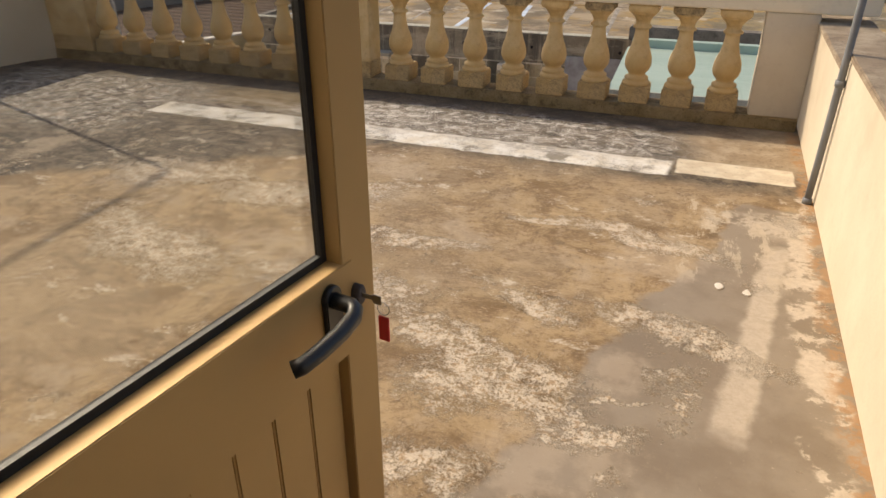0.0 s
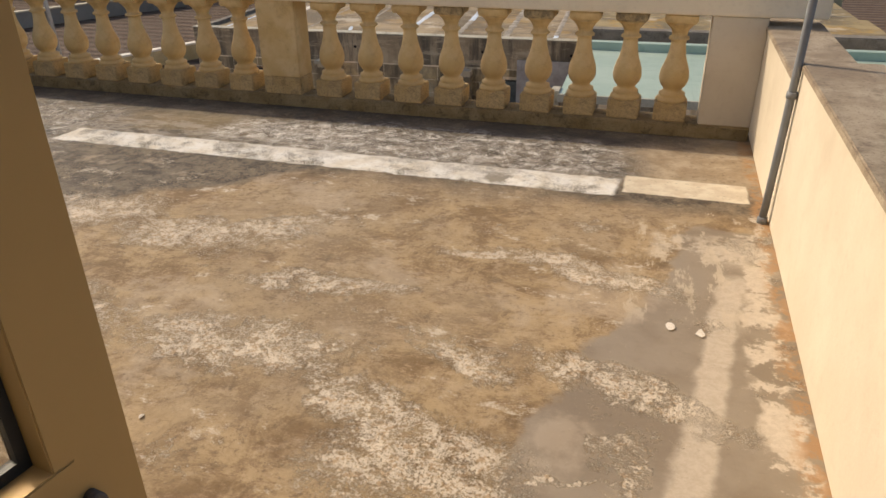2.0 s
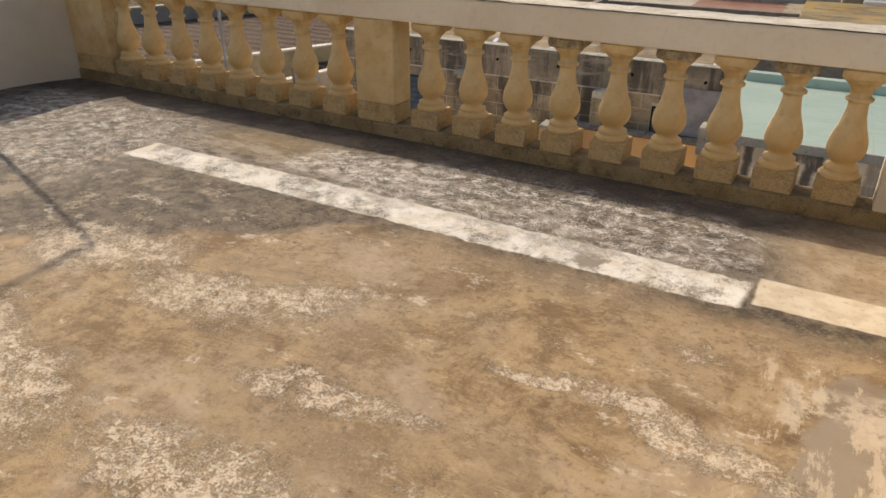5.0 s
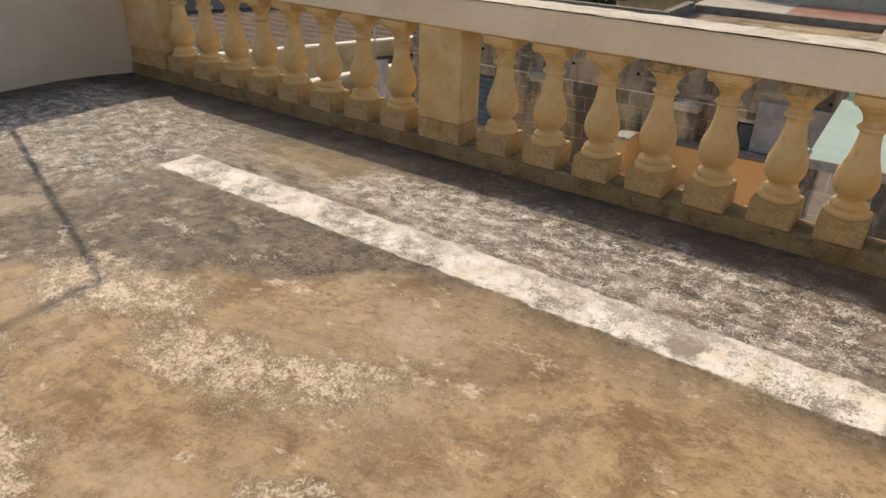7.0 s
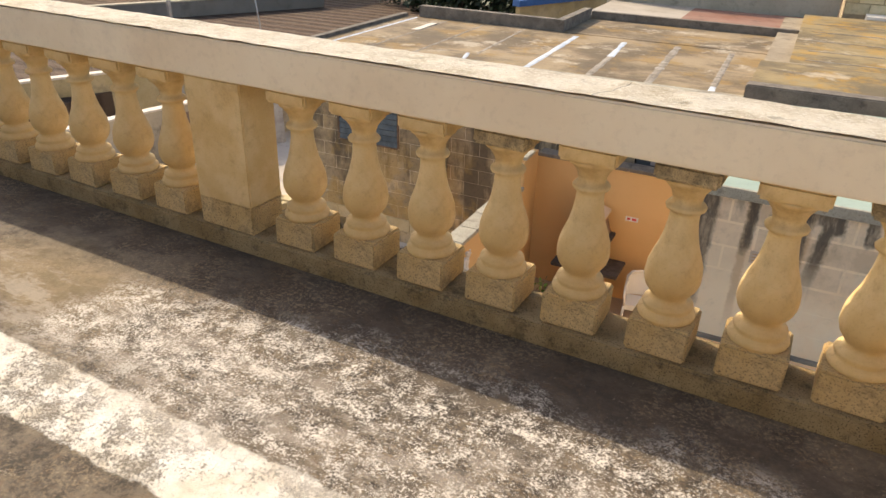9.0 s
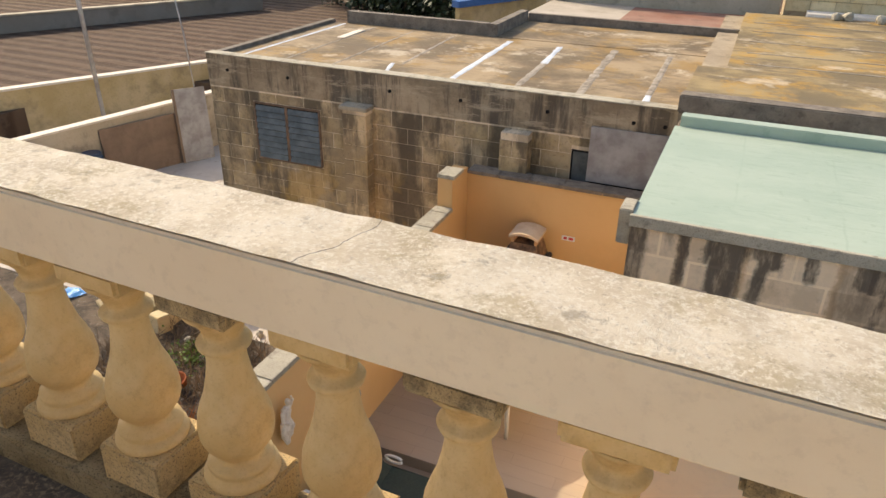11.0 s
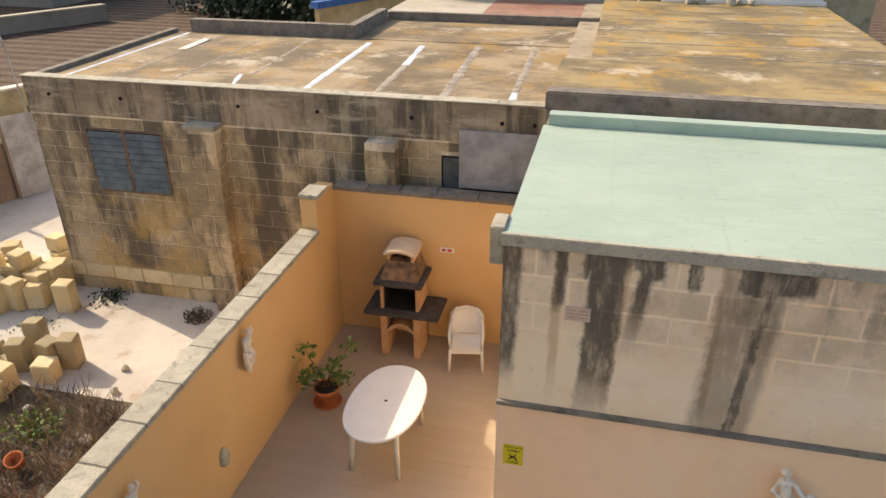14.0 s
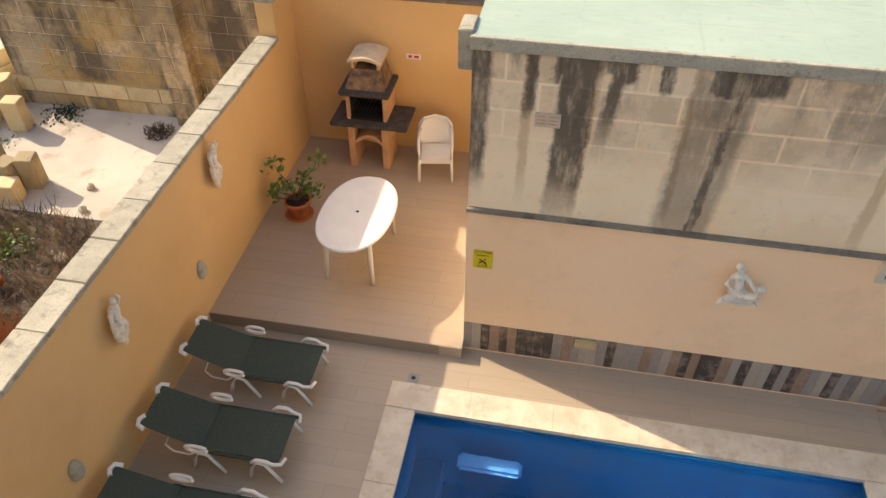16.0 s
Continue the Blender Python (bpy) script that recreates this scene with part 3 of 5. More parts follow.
def field_material():
    n = Nodes("ploughed_soil", 0.95).yard_pos()
    w = n.t.nodes.new("ShaderNodeTexWave")
    n.put(w.inputs["Vector"], n.stretch(0.25, 1, 1))
    w.bands_direction = "Y"
    w.inputs["Scale"].default_value = 0.42
    w.inputs["Distortion"].default_value = 2.5
    w.inputs["Detail"].default_value = 4
    c = n.mix(n.step(w.outputs["Fac"], 0.2, 0.9), (0.085, 0.05, 0.03), (0.15, 0.095, 0.06))
    c = n.mix(n.times(n.step(n.noise(2, 8, 0.75), 0.5, 0.62), 0.5), c, (0.19, 0.13, 0.085))
    return n.done(c, n.math("ADD", w.outputs["Fac"], n.noise(6, 8, 0.8)), 0.12)


def mud_material():
    n = Nodes("littered_mud", 0.95).yard_pos()
    c = n.mix(n.step(n.noise(2.5, 8, 0.75), 0.4, 0.6), (0.07, 0.055, 0.04), (0.16, 0.12, 0.085))
    c = n.mix(n.times(n.step(n.noise(9, 6, 0.7), 0.6, 0.66), 0.7), c, (0.35, 0.32, 0.28))
    return n.done(c, n.noise(10, 8, 0.8), 0.05)


def plank_tile_material():
    n = Nodes("plank_porcelain", 0.42).yard_pos()
    b = n.t.nodes.new("ShaderNodeTexBrick")
    n.put(b.inputs["Vector"], n.pos)
    b.inputs["Scale"].default_value = 1.0
    b.inputs["Brick Width"].default_value = 1.2
    b.inputs["Row Height"].default_value = 0.2
    b.inputs["Mortar Size"].default_value = 0.0018
    b.inputs["Color1"].default_value = (0.44, 0.35, 0.255, 1)
    b.inputs["Color2"].default_value = (0.465, 0.372, 0.275, 1)
    b.inputs["Mortar"].default_value = (0.3, 0.24, 0.18, 1)
    c = n.mix(n.times(n.step(n.noise(3, 6, 0.7, n.stretch(0.4, 3, 1)), 0.4, 0.65), 0.22), b.outputs["Color"], (0.38, 0.3, 0.225))
    return n.done(c, n.noise(12, 4), 0.0004)


def mosaic_material():
    n = Nodes("rustic_strip_tile", 0.5)
    r = n.random()
    c = n.mix(n.step(r, 0.28, 0.32), (0.07, 0.055, 0.045), (0.3, 0.27, 0.24))
    c = n.mix(n.step(r, 0.53, 0.56), c, (0.42, 0.36, 0.29))
    c = n.mix(n.step(r, 0.8, 0.83), c, (0.3, 0.19, 0.13))
    c = n.mix(n.times(n.step(n.noise(9, 7, 0.7), 0.45, 0.62), 0.5), c, (0.42, 0.3, 0.24))
    return n.done(c, n.noise(30, 4), 0.001)


M["rail_top"] = rail_top_material()
M["glass"], M["water"] = glass_material(), water_material()
M["farm_block"], M["farm_mortar"] = farm_block_material("weathered_farm_block", True), farm_block_material("weathered_farm_mortar", False)
M["hut_block"], M["hut_lime"], M["green_roof"] = hut_block_material("limewashed_block", True), hut_block_material("limewash_joint", False), green_roof_material()
M["farm_roof"] = farm_roof_material("farm_roof_screed", (0.15, 0.11, 0.065), (0.37, 0.28, 0.17), (0.34, 0.21, 0.065))
M["ochre_roof"] = farm_roof_material("ochre_roof_screed", (0.17, 0.13, 0.07), (0.36, 0.27, 0.13), (0.46, 0.26, 0.04))
M["farm_parapet"] = parapet_material()
M["yard_concrete"], M["field"], M["mud"] = concrete_yard_material(), field_material(), mud_material()
M["plank_tile"], M["strip_tile"] = plank_tile_material(), mosaic_material()
M["blue_line"] = weathered("pale_blue_sealant", (0.46, 0.53, 0.62), (0.66, 0.72, 0.78), (0.3, 0.25, 0.18), 3, 0.8, 0.003, 0.2, 0.4)
M["dark_line"] = weathered("grey_sealant", (0.25, 0.21, 0.16), (0.4, 0.36, 0.3), (0.07, 0.055, 0.04), 5, 0.9, 0.003, 0.5, 0.6)


# ---- mesh helpers ----
def box(bm, x0, x1, y0, y1, z0, z1, bevel=0.0):
    r = bmesh.ops.create_cube(bm, size=1.0)
    vs = r["verts"]
    for v in vs:
        v.co = Vector(((x0 + x1) / 2 + v.co.x * (x1 - x0), (y0 + y1) / 2 + v.co.y * (y1 - y0), (z0 + z1) / 2 + v.co.z * (z1 - z0)))
    if bevel:
        es = list({e for v in vs for e in v.link_edges})
        bmesh.ops.bevel(bm, geom=es, offset=bevel, segments=2, affect="EDGES")
    return bm


def boxes(*rows, bevel=0.0):
    bm = bmesh.new()
    for r in rows:
        box(bm, *r, bevel=bevel)
    return bm


def lathe(rows, steps=24, bm=None, centre=(0, 0)):
    """A turned solid from rows of radius and height."""
    bm = bm or bmesh.new()
    rings = []
    for r, z in rows:
        rings.append([bm.verts.new((centre[0] + r * math.cos(2 * math.pi * i / steps), centre[1] + r * math.sin(2 * math.pi * i / steps), z)) for i in range(steps)])
    for a, b in zip(rings, rings[1:]):
        for i in range(steps):
            j = (i + 1) % steps
            bm.faces.new((a[i], a[j], b[j], b[i])).smooth = True
    bm.faces.new(rings[0][::-1])
    bm.faces.new(rings[-1])
    return bm


def tube(points, radius, steps=8, bm=None, ends=None):
    """A round bar along points; ends: the radii at the two ends."""
    bm = bm or bmesh.new()
    pts = [Vector(p) for p in points]
    rings = []
    for i, p in enumerate(pts):
        d = (pts[min(i + 1, len(pts) - 1)] - pts[max(i - 1, 0)]).normalized()
        side = d.cross(Vector((0, 0, 1)) if abs(d.z) < 0.9 else Vector((1, 0, 0))).normalized()
        up = side.cross(d)
        r = radius if ends is None else ends[0] + (ends[1] - ends[0]) * i / (len(pts) - 1)
        rings.append([bm.verts.new(p + (side * math.cos(2 * math.pi * k / steps) + up * math.sin(2 * math.pi * k / steps)) * r) for k in range(steps)])
    for a, b in zip(rings, rings[1:]):
        for i in range(steps):
            j = (i + 1) % steps
            bm.faces.new((a[i], a[j], b[j], b[i])).smooth = True
    bm.faces.new(rings[0][::-1])
    bm.faces.new(rings[-1])
    return bm


def arc(centre, radius, a0, a1, steps, plane="xz"):
    out = []
    for i in range(steps + 1):
        a = radians(a0 + (a1 - a0) * i / steps)
        c, s = math.cos(a) * radius, math.sin(a) * radius
        out.append((centre[0] + c, centre[1], centre[2] + s) if plane == "xz" else (centre[0], centre[1] + c, centre[2] + s) if plane == "yz" else (centre[0] + c, centre[1] + s, centre[2]))
    return out


def part(name, bm, material, parent=None, label="", at=None):
    """One mesh object out of a bmesh."""
    bmesh.ops.recalc_face_normals(bm, faces=bm.faces)
    me = bpy.data.meshes.new(name)
    bm.to_mesh(me)
    bm.free()
    me.materials.append(M[material])
    ob = new(name, me)
    ob.parent = parent
    if at is not None:
        ob.matrix_basis = at
    return tagged(ob, label) if label else ob


def structure(name, bm, material, label="", category=""):
    return tagged(part(name, bm, material), label, category, "", "structure")


def thing(name, label, category, at=None, group=""):
    ob = new(name)
    if at is not None:
        ob.matrix_basis = at
    return tagged(ob, label, category, group)


def rough_up(bm, amount, scale=6.0, seed=0.0):
    for v in bm.verts:
        n = noise.noise_vector(v.co * scale + Vector((seed, seed * 2, 0)))
        v.co += n * amount
    return bm


# ---- terrace ----
RAIL_IN, RAIL_OUT = 5.78, 6.04


def terrace():
    bm = bmesh.new()
    profile = ((-1.6, -0.3), (-1.6, 0.0), (5.1, 0.0), (5.45, -0.02), (5.80, -0.055), (6.04, -0.055), (6.04, -0.3))
    ends = [[bm.verts.new((x, y, z)) for y, z in profile] for x in (-6.9, 1.0)]
    for i in range(len(profile)):
        j = (i + 1) % len(profile)
        bm.faces.new((ends[0][i], ends[0][j], ends[1][j], ends[1][i]))
    bm.faces.new(ends[0])
    bm.faces.new(ends[1][::-1])
    structure("floor", bm, "floor", "worn terrace floor of brown and grey screed with white bloom", "floor")
    left = structure("wall_west", boxes((-6.8, -6.5, -1.6, 6.04, -0.3, 0.73)), "cream", "cream-painted rendered parapet wall", "wall")
    wall = structure("wall_east", boxes((0.60, 0.93, -1.6, 4.33, 0.0, 0.80), (0.60, 0.93, 4.33, 6.12, 0.0, 0.70)), "cream", "cream-painted rendered parapet wall, lower at its far end", "wall")
    part("coping", rough_up(boxes((0.59, 0.95, -1.6, 4.31, 0.80, 0.835), (0.59, 0.95, 4.34, 6.14, 0.70, 0.735), bevel=0.006), 0.003), "parapet_top", wall, "weathered top of the parapet")
    # facade of the house with the doorway
    structure("wall_south", boxes((-6.8, -0.68, -0.25, 0.02, 0, 3.1), (0.38, 0.93, -0.25, 0.02, 0, 3.1), (-0.68, 0.38, -0.25, 0.02, 2.15, 3.1)), "cream", "cream-painted house wall with a doorway", "wall")
    plinth = structure("plinth", rough_up(boxes((-6.5, 0.60, 5.775, 6.02, -0.06, 0.045), bevel=0.01), 0.004, 5), "lichen", "lichen-covered stone plinth under the balusters", "plinth")
    rail = thing("balustrade_rail", "cream-painted balustrade handrail with a weathered flaking top", "handrail")
    bm = bmesh.new()
    box(bm, -6.5, 0.95, RAIL_IN, RAIL_OUT, 0.79, 0.97, bevel=0.008)
    part("rail_body", bm, "rail", rail)
    bm = bmesh.new()
    r = bmesh.ops.create_grid(bm, x_segments=260, y_segments=10, size=0.5)
    for v in r["verts"]:
        v.co.x, v.co.y = -2.775 + v.co.x * 7.45, 5.91 + v.co.y * 0.256
        v.co.z = 0.979 + 0.006 * noise.noise(Vector((v.co.x * 9, v.co.y * 9, 0)))
    part("rail_top", bm, "rail_top", rail, "flaking weathered render on top")
    for name, x0, x1, lab in (("pier", -3.205, -2.865, "ochre-painted square pier between the balusters"), ("pier", -6.5, -5.99, "ochre-painted end pier of the balustrade"),
                              ("end_post", 0.25, 0.60, "cream-painted end post of the balustrade")):
        p = thing(name, lab, "pier")
        if name == "end_post":
            part("shaft", boxes((x0, x1, 5.79, 6.01, 0.046, 0.789), bevel=0.006), "cream", p)
            part("foot", rough_up(boxes((x0, x1, 5.783, 6.01, -0.05, 0.045), bevel=0.006), 0.004, 5), "base_stone", p, "stained rendered foot")
        else:
            part("shaft", boxes((x0, x1, 5.79, 6.01, 0.19, 0.789), bevel=0.006), "baluster", p)
            part("foot", rough_up(boxes((x0, x1, 5.79, 6.01, 0.046, 0.189), bevel=0.006), 0.003, 5), "base_stone", p, "weathered speckled foot")
    # balusters
    base = thing("baluster", "ochre cast-stone baluster with a bulbous shaft on a square base", "baluster", pose(0.052, 5.905, 0.045), "balusters of the terrace")
    base.scale = (1, 1, 1.112)
    part("base_block", rough_up(boxes((-0.113, 0.113, -0.108, 0.108, 0, 0.12), bevel=0.008), 0.003, 9), "base_stone", base, "lichened square base")
    part("shaft", lathe([(0.1, 0.115), (0.106, 0.128), (0.103, 0.142), (0.09, 0.148), (0.087, 0.155), (0.093, 0.163), (0.09, 0.173), (0.072, 0.18), (0.064, 0.19), (0.066, 0.2), (0.078, 0.212), (0.093, 0.232),
                         (0.101, 0.255), (0.102, 0.275), (0.098, 0.31), (0.086, 0.345), (0.071, 0.38), (0.06, 0.42), (0.053, 0.46), (0.051, 0.49), (0.053, 0.503), (0.068, 0.507), (0.071, 0.516), (0.065, 0.524), (0.051, 0.529),
                         (0.053, 0.548), (0.06, 0.566), (0.078, 0.588), (0.094, 0.6), (0.1, 0.615)], 28), "baluster", base)
    part("cap_block", rough_up(boxes((-0.11, 0.11, -0.105, 0.105, 0.613, 0.669), bevel=0.01), 0.003, 9), "baluster", base)
    mossy = None
    for i, x in enumerate((-2.62, -2.283, -1.94, -1.605, -1.27, -0.925, -0.6, -0.275)):
        b = copy_thing(base, pose(x, 5.905 + 0.004 * math.sin(i * 2.1), 0.045, 0, 0, 1.5 * math.sin(i * 3.3)))
        if i in (3, 5, 7):
            tagged(b, "ochre cast-stone baluster with grey lichen grown over its square cap")
            cap = next(o for o in b.children if o.name.startswith("cap_block"))
            if mossy is None:
                mossy = cap.data.copy()
                mossy.materials[0] = M["mossy_cap"]
            cap.data = mossy
    for i in range(8):
        copy_thing(base, pose(-3.435 - 0.345 * i, 5.905 + 0.004 * math.sin(i * 1.7), 0.045, 0, 0, 1.5 * math.sin(i * 2.3)))
    # drain pipe
    pipe = thing("drain_pipe", "grey plastic pipe standing against the parapet with a clamp", "pipe")
    part("pipe", tube([(0.565, 4.27, 0.012), (0.57, 4.255, 0.35), (0.575, 4.24, 0.8), (0.58, 4.2, 1.9), (0.58, 4.19, 2.6)], 0.019, 14), "pipe", pipe)
    part("foot_ring", lathe([(0.026, 0), (0.026, 0.03), (0.02, 0.034)], 16), "pipe", pipe, at=pose(0.565, 4.27, 0))
    part("clamp", tube([(0.574, 4.242, 0.67), (0.575, 4.24, 0.70)], 0.026, 14), "pipe", pipe, "grey clamp ring")
    part("clamp_screw", tube([(0.575, 4.25, 0.685), (0.6, 4.25, 0.685)], 0.006, 8), "steel", pipe)
    wire = thing("thin_cable", "thin black cable across the top of the parapet", "cable")
    part("cable", tube([(0.585, 4.325, 0.74), (0.6, 4.325, 0.81), (0.75, 4.325, 0.80), (0.95, 4.325, 0.79)], 0.004, 6), "black", wire)
    # a thin bent mast on the west parapet, whose shadow falls on the floor
    post = thing("aerial_mast", "thin bent metal mast on the west parapet", "mast")
    part("post", tube([(-6.65, 4.59, 0.72), (-6.65, 4.59, 2.58)], 0.021, 8), "steel", post)
    part("bar", tube([(-6.65, 4.59, 2.58), (-6.61, 4.1, 2.58), (-6.55, 3.0, 2.58)], 0.021, 8), "steel", post)
    # flakes of paint on the floor
    rng = random.Random(4)
    for x, y, s in ((0.245, 3.1, 0.042), (0.13, 3.12, 0.042), (-1.66, 2.05, 0.02), (-1.58, 2.06, 0.02)):
        bm = bmesh.new()
        vs = [bm.verts.new((x + s * (0.6 + 0.5 * rng.random()) * math.cos(a) * 0.5, y + s * (0.6 + 0.6 * rng.random()) * math.sin(a) * 0.7, 0.005 + 0.003 * rng.random())) for a in np.linspace(0, 5.6, 9)]
        f = bm.faces.new(vs)
        bmesh.ops.extrude_face_region(bm, geom=[f])
        for v in vs:
            v.co.z -= 0.003
        tagged(part("paint_flake", bm, "plaster_white"), "curled flake of cream paint lying on the floor", "paint flake", "paint flakes")


def door():
    """The half-glazed door, opened outwards; local x runs from the hinge to the free edge, local y to the seen face's back."""
    hx, hy = DOOR_HINGE
    d = thing("door_1", "open half-glazed bronze-gold aluminium door with a panelled lower half", "door", pose(hx, hy, 0.02, 0, 0, DOOR_TURN))
    d["kind"] = "structure"
    W, H = 0.87, 2.1
    S = 0.075
    part("frame", boxes((0, S, 0, 0.05, 0, H), (W - S, W, 0, 0.05, 0, H), (S, W - S, 0, 0.05, H - 0.1, H), (S, W - S, 0, 0.05, 0, 0.12), (S, W - 0.052, -0.002, 0.05, 0.94, 1.10), bevel=0.0015), "gold", d)
    part("stop", boxes((W + 0.0005, W + 0.02, 0.012, 0.05, 0.0, H), bevel=0.001), "gold", d, "folded edge strip")
    part("gasket", boxes((S, W - S, 0.028, 0.042, 1.10, 1.113), (S, S + 0.012, 0.028, 0.042, 1.113, H - 0.1), (W - S - 0.012, W - S, 0.028, 0.042, 1.113, H - 0.1)), "gasket", d, "black rubber glazing seal")
    g = part("pane", boxes((S + 0.004, W - S - 0.004, 0.032, 0.038, 1.105, H - 0.105)), "glass", d, "clear glass pane")
    g.visible_shadow = False
    n = 9
    w = (W - 2 * S) / n
    for i in range(n):
        part("panel_board", boxes((S + i * w + 0.0012, S + (i + 1) * w - 0.0012, 0.018, 0.034, 0.12, 0.94), bevel=0.003), "gold", d)
    sx = W - 0.112
    h = part("handle", tube([(sx, -0.006, 1.062), (sx, -0.04, 1.062), (sx - 0.004, -0.05, 1.06), (sx - 0.018, -0.057, 1.057), (sx - 0.05, -0.06, 1.053), (sx - 0.1, -0.058, 1.048), (sx - 0.128, -0.052, 1.043), (sx - 0.137, -0.044, 1.04)], 0.0125, 12), "black", d, "black lever handle")
    bm = boxes((sx - 0.019, sx + 0.019, -0.012, -0.002, 1.0, 1.065), bevel=0.002)
    disc = lathe([(0.019, 0), (0.019, 0.008), (0.017, 0.01)], 24)
    bmesh.ops.transform(disc, matrix=pose(sx, -0.002, 1.066, 90), verts=disc.verts)
    me = bpy.data.meshes.new("disc")
    disc.to_mesh(me)
    disc.free()
    bm.from_mesh(me)
    bpy.data.meshes.remove(me)
    part("handle_plate", bm, "black", h, "black backplate")
    lk = lathe([(0.0145, 0), (0.0145, 0.012), (0.012, 0.014)], 20)
    bmesh.ops.transform(lk, matrix=pose(W - 0.05, -0.002, 1.04, 90) @ Matrix.Diagonal((0.75, 1.2, 1, 1)), verts=lk.verts)
    part("lock_cylinder", lk, "char", d, "dark steel lock cylinder")
    k = thing("key", "metal key with a red tag in the lock of the door", "key", pose(hx, hy, 0.02, 0, 0, DOOR_TURN))
    kx = W - 0.05
    part("key_blade", boxes((kx - 0.001, kx + 0.001, -0.036, -0.014, 1.036, 1.044), (kx - 0.0012, kx + 0.0012, -0.05, -0.034, 1.031, 1.047), bevel=0.0008), "steel", k)
    part("ring", tube(arc((kx + 0.001, -0.052, 1.026), 0.011, 0, 360, 20, "yz"), 0.0008, 6), "steel", k)
    part("tag", boxes((kx - 0.001, kx + 0.0025, -0.062, -0.043, 0.968, 1.012), bevel=0.0012), "red", k, "red plastic tag")


# ---- pool yard ----
F1, F2 = -4.79, -4.96
HUT_Y, HUT_X, LW_X, BW_Y = 11.17, -1.34, -4.40, 14.85


def yard():
    structure("floor_upper", boxes((LW_X, HUT_X, 11.01, BW_Y, -5.2, F1)), "plank_tile", "beige plank-tiled patio floor", "floor")
    structure("floor_lower", boxes((LW_X, 3.185, 10.54, 11.17, -5.2, F2), (LW_X, -2.04, 6.3, 10.54, -5.2, F2), (LW_X, HUT_X - 0.26, 11.0, 11.008, -5.2, F1 - 0.002)), "plank_tile", "beige plank-tiled poolside floor", "floor")
    structure("step", boxes((-1.6, HUT_X, 11.0, 11.12, -5.2, F1 - 0.004)), "tile", "beige tiled step edge", "step")
    wl = structure("wall_left", boxes((-4.64, LW_X, 6.05, 14.2, -5.2, -2.86), (-4.64, LW_X, 14.2, BW_Y, -5.2, -2.35)), "orange", "orange-painted garden wall with grey stone coping", "wall")
    wb = structure("wall_back", boxes((LW_X, HUT_X + 0.2, BW_Y, 15.08, -5.2, -2.45)), "orange", "orange-painted back wall with dark stone coping", "wall")
    rng = random.Random(2)
    y = 6.05
    while y < 14.15:
        l = min(rng.uniform(0.5, 0.62), 14.19 - y)
        part("coping_stone", rough_up(boxes((-4.665, LW_X + 0.03, y, y + l - 0.006, -2.859, -2.80 + rng.uniform(0, 0.006)), bevel=0.008), 0.004, 7, y), "coping", wl)
        y += l
    part("coping_stone", rough_up(boxes((-4.66, LW_X + 0.03, 14.2, 14.6, -2.349, -2.29), bevel=0.008), 0.004), "coping", wl)
    x = LW_X
    while x < HUT_X:
        l = rng.uniform(0.48, 0.6)
        part("coping_stone", rough_up(boxes((x, x + l - 0.006, 14.82, 15.12, -2.449, -2.39), bevel=0.008), 0.004, 7, x), "dark_coping", wb)
        x += l
    # pool house
    hut = thing("pool_house", "low pool house of limewashed blocks with a green flat roof", "building")
    part("wall", boxes((HUT_X, 6.0, HUT_Y + 0.0005, 14.9, -5.2, -1.19)), "hut_lime", hut, "block wall with pale lime joints")
    part("painted_wall", boxes((HUT_X - 0.006, 6.0, HUT_Y - 0.012, HUT_Y + 0.01, -5.2, -2.86)), "hut_paint", hut, "orange-beige painted lower wall")
    bm = boxes((HUT_X - 0.01, 6.0, HUT_Y - 0.05, HUT_Y + 0.01, -2.88, -2.835), bevel=0.006)
    part("ledge", rough_up(bm, 0.004), "dark_coping", hut, "dark weathered ledge")
    part("roof", boxes((HUT_X, 6.0, HUT_Y + 0.02, 14.25, -1.19, -1.085)), "green_roof", hut, "green-coated flat roof")
    part("roof_edge", rough_up(boxes((HUT_X - 0.02, 6.0, HUT_Y - 0.03, HUT_Y + 0.018, -1.19, -1.075), bevel=0.006), 0.003), "coping", hut, "grey roof edge")
    part("upstand", boxes((HUT_X + 0.06, 6.0, 14.25, 14.45, -1.19, -0.95), bevel=0.01), "green_roof", hut, "green-coated upstand")
    part("spout", boxes((HUT_X - 0.13, HUT_X, HUT_Y + 0.05, HUT_Y + 0.35, -1.42, -1.06), bevel=0.01), "coping", hut, "grey corner block under the roof")
    part("window_frame", boxes((2.47, 3.6, HUT_Y - 0.05, HUT_Y - 0.012, -3.15, -3.1), (2.47, 2.53, HUT_Y - 0.05, HUT_Y - 0.012, -3.1, -2.2)), "cream", hut, "cream window surround")
    part("window", boxes((2.53, 3.6, HUT_Y - 0.03, HUT_Y - 0.014, -3.1, -2.2)), "dark_glass", hut, "dark window")
    for r in range(6):
        z0 = -2.83 + r * 0.275
        x = HUT_X - (0.29 if r % 2 else 0)
        while x < 5.9:
            a, b = max(x, HUT_X) + 0.006, min(x + 0.57, 6.0) - 0.006
            if b - a > 0.05:
                part("block", rough_up(boxes((a - 0.002, b + 0.002, HUT_Y - 0.001, HUT_Y + 0.03, z0 + 0.008, min(z0 + 0.262, -1.2)), bevel=0.003), 0.0025, 5, a + r), "hut_block", hut)
            x += 0.58
    rng = random.Random(7)
    x = HUT_X
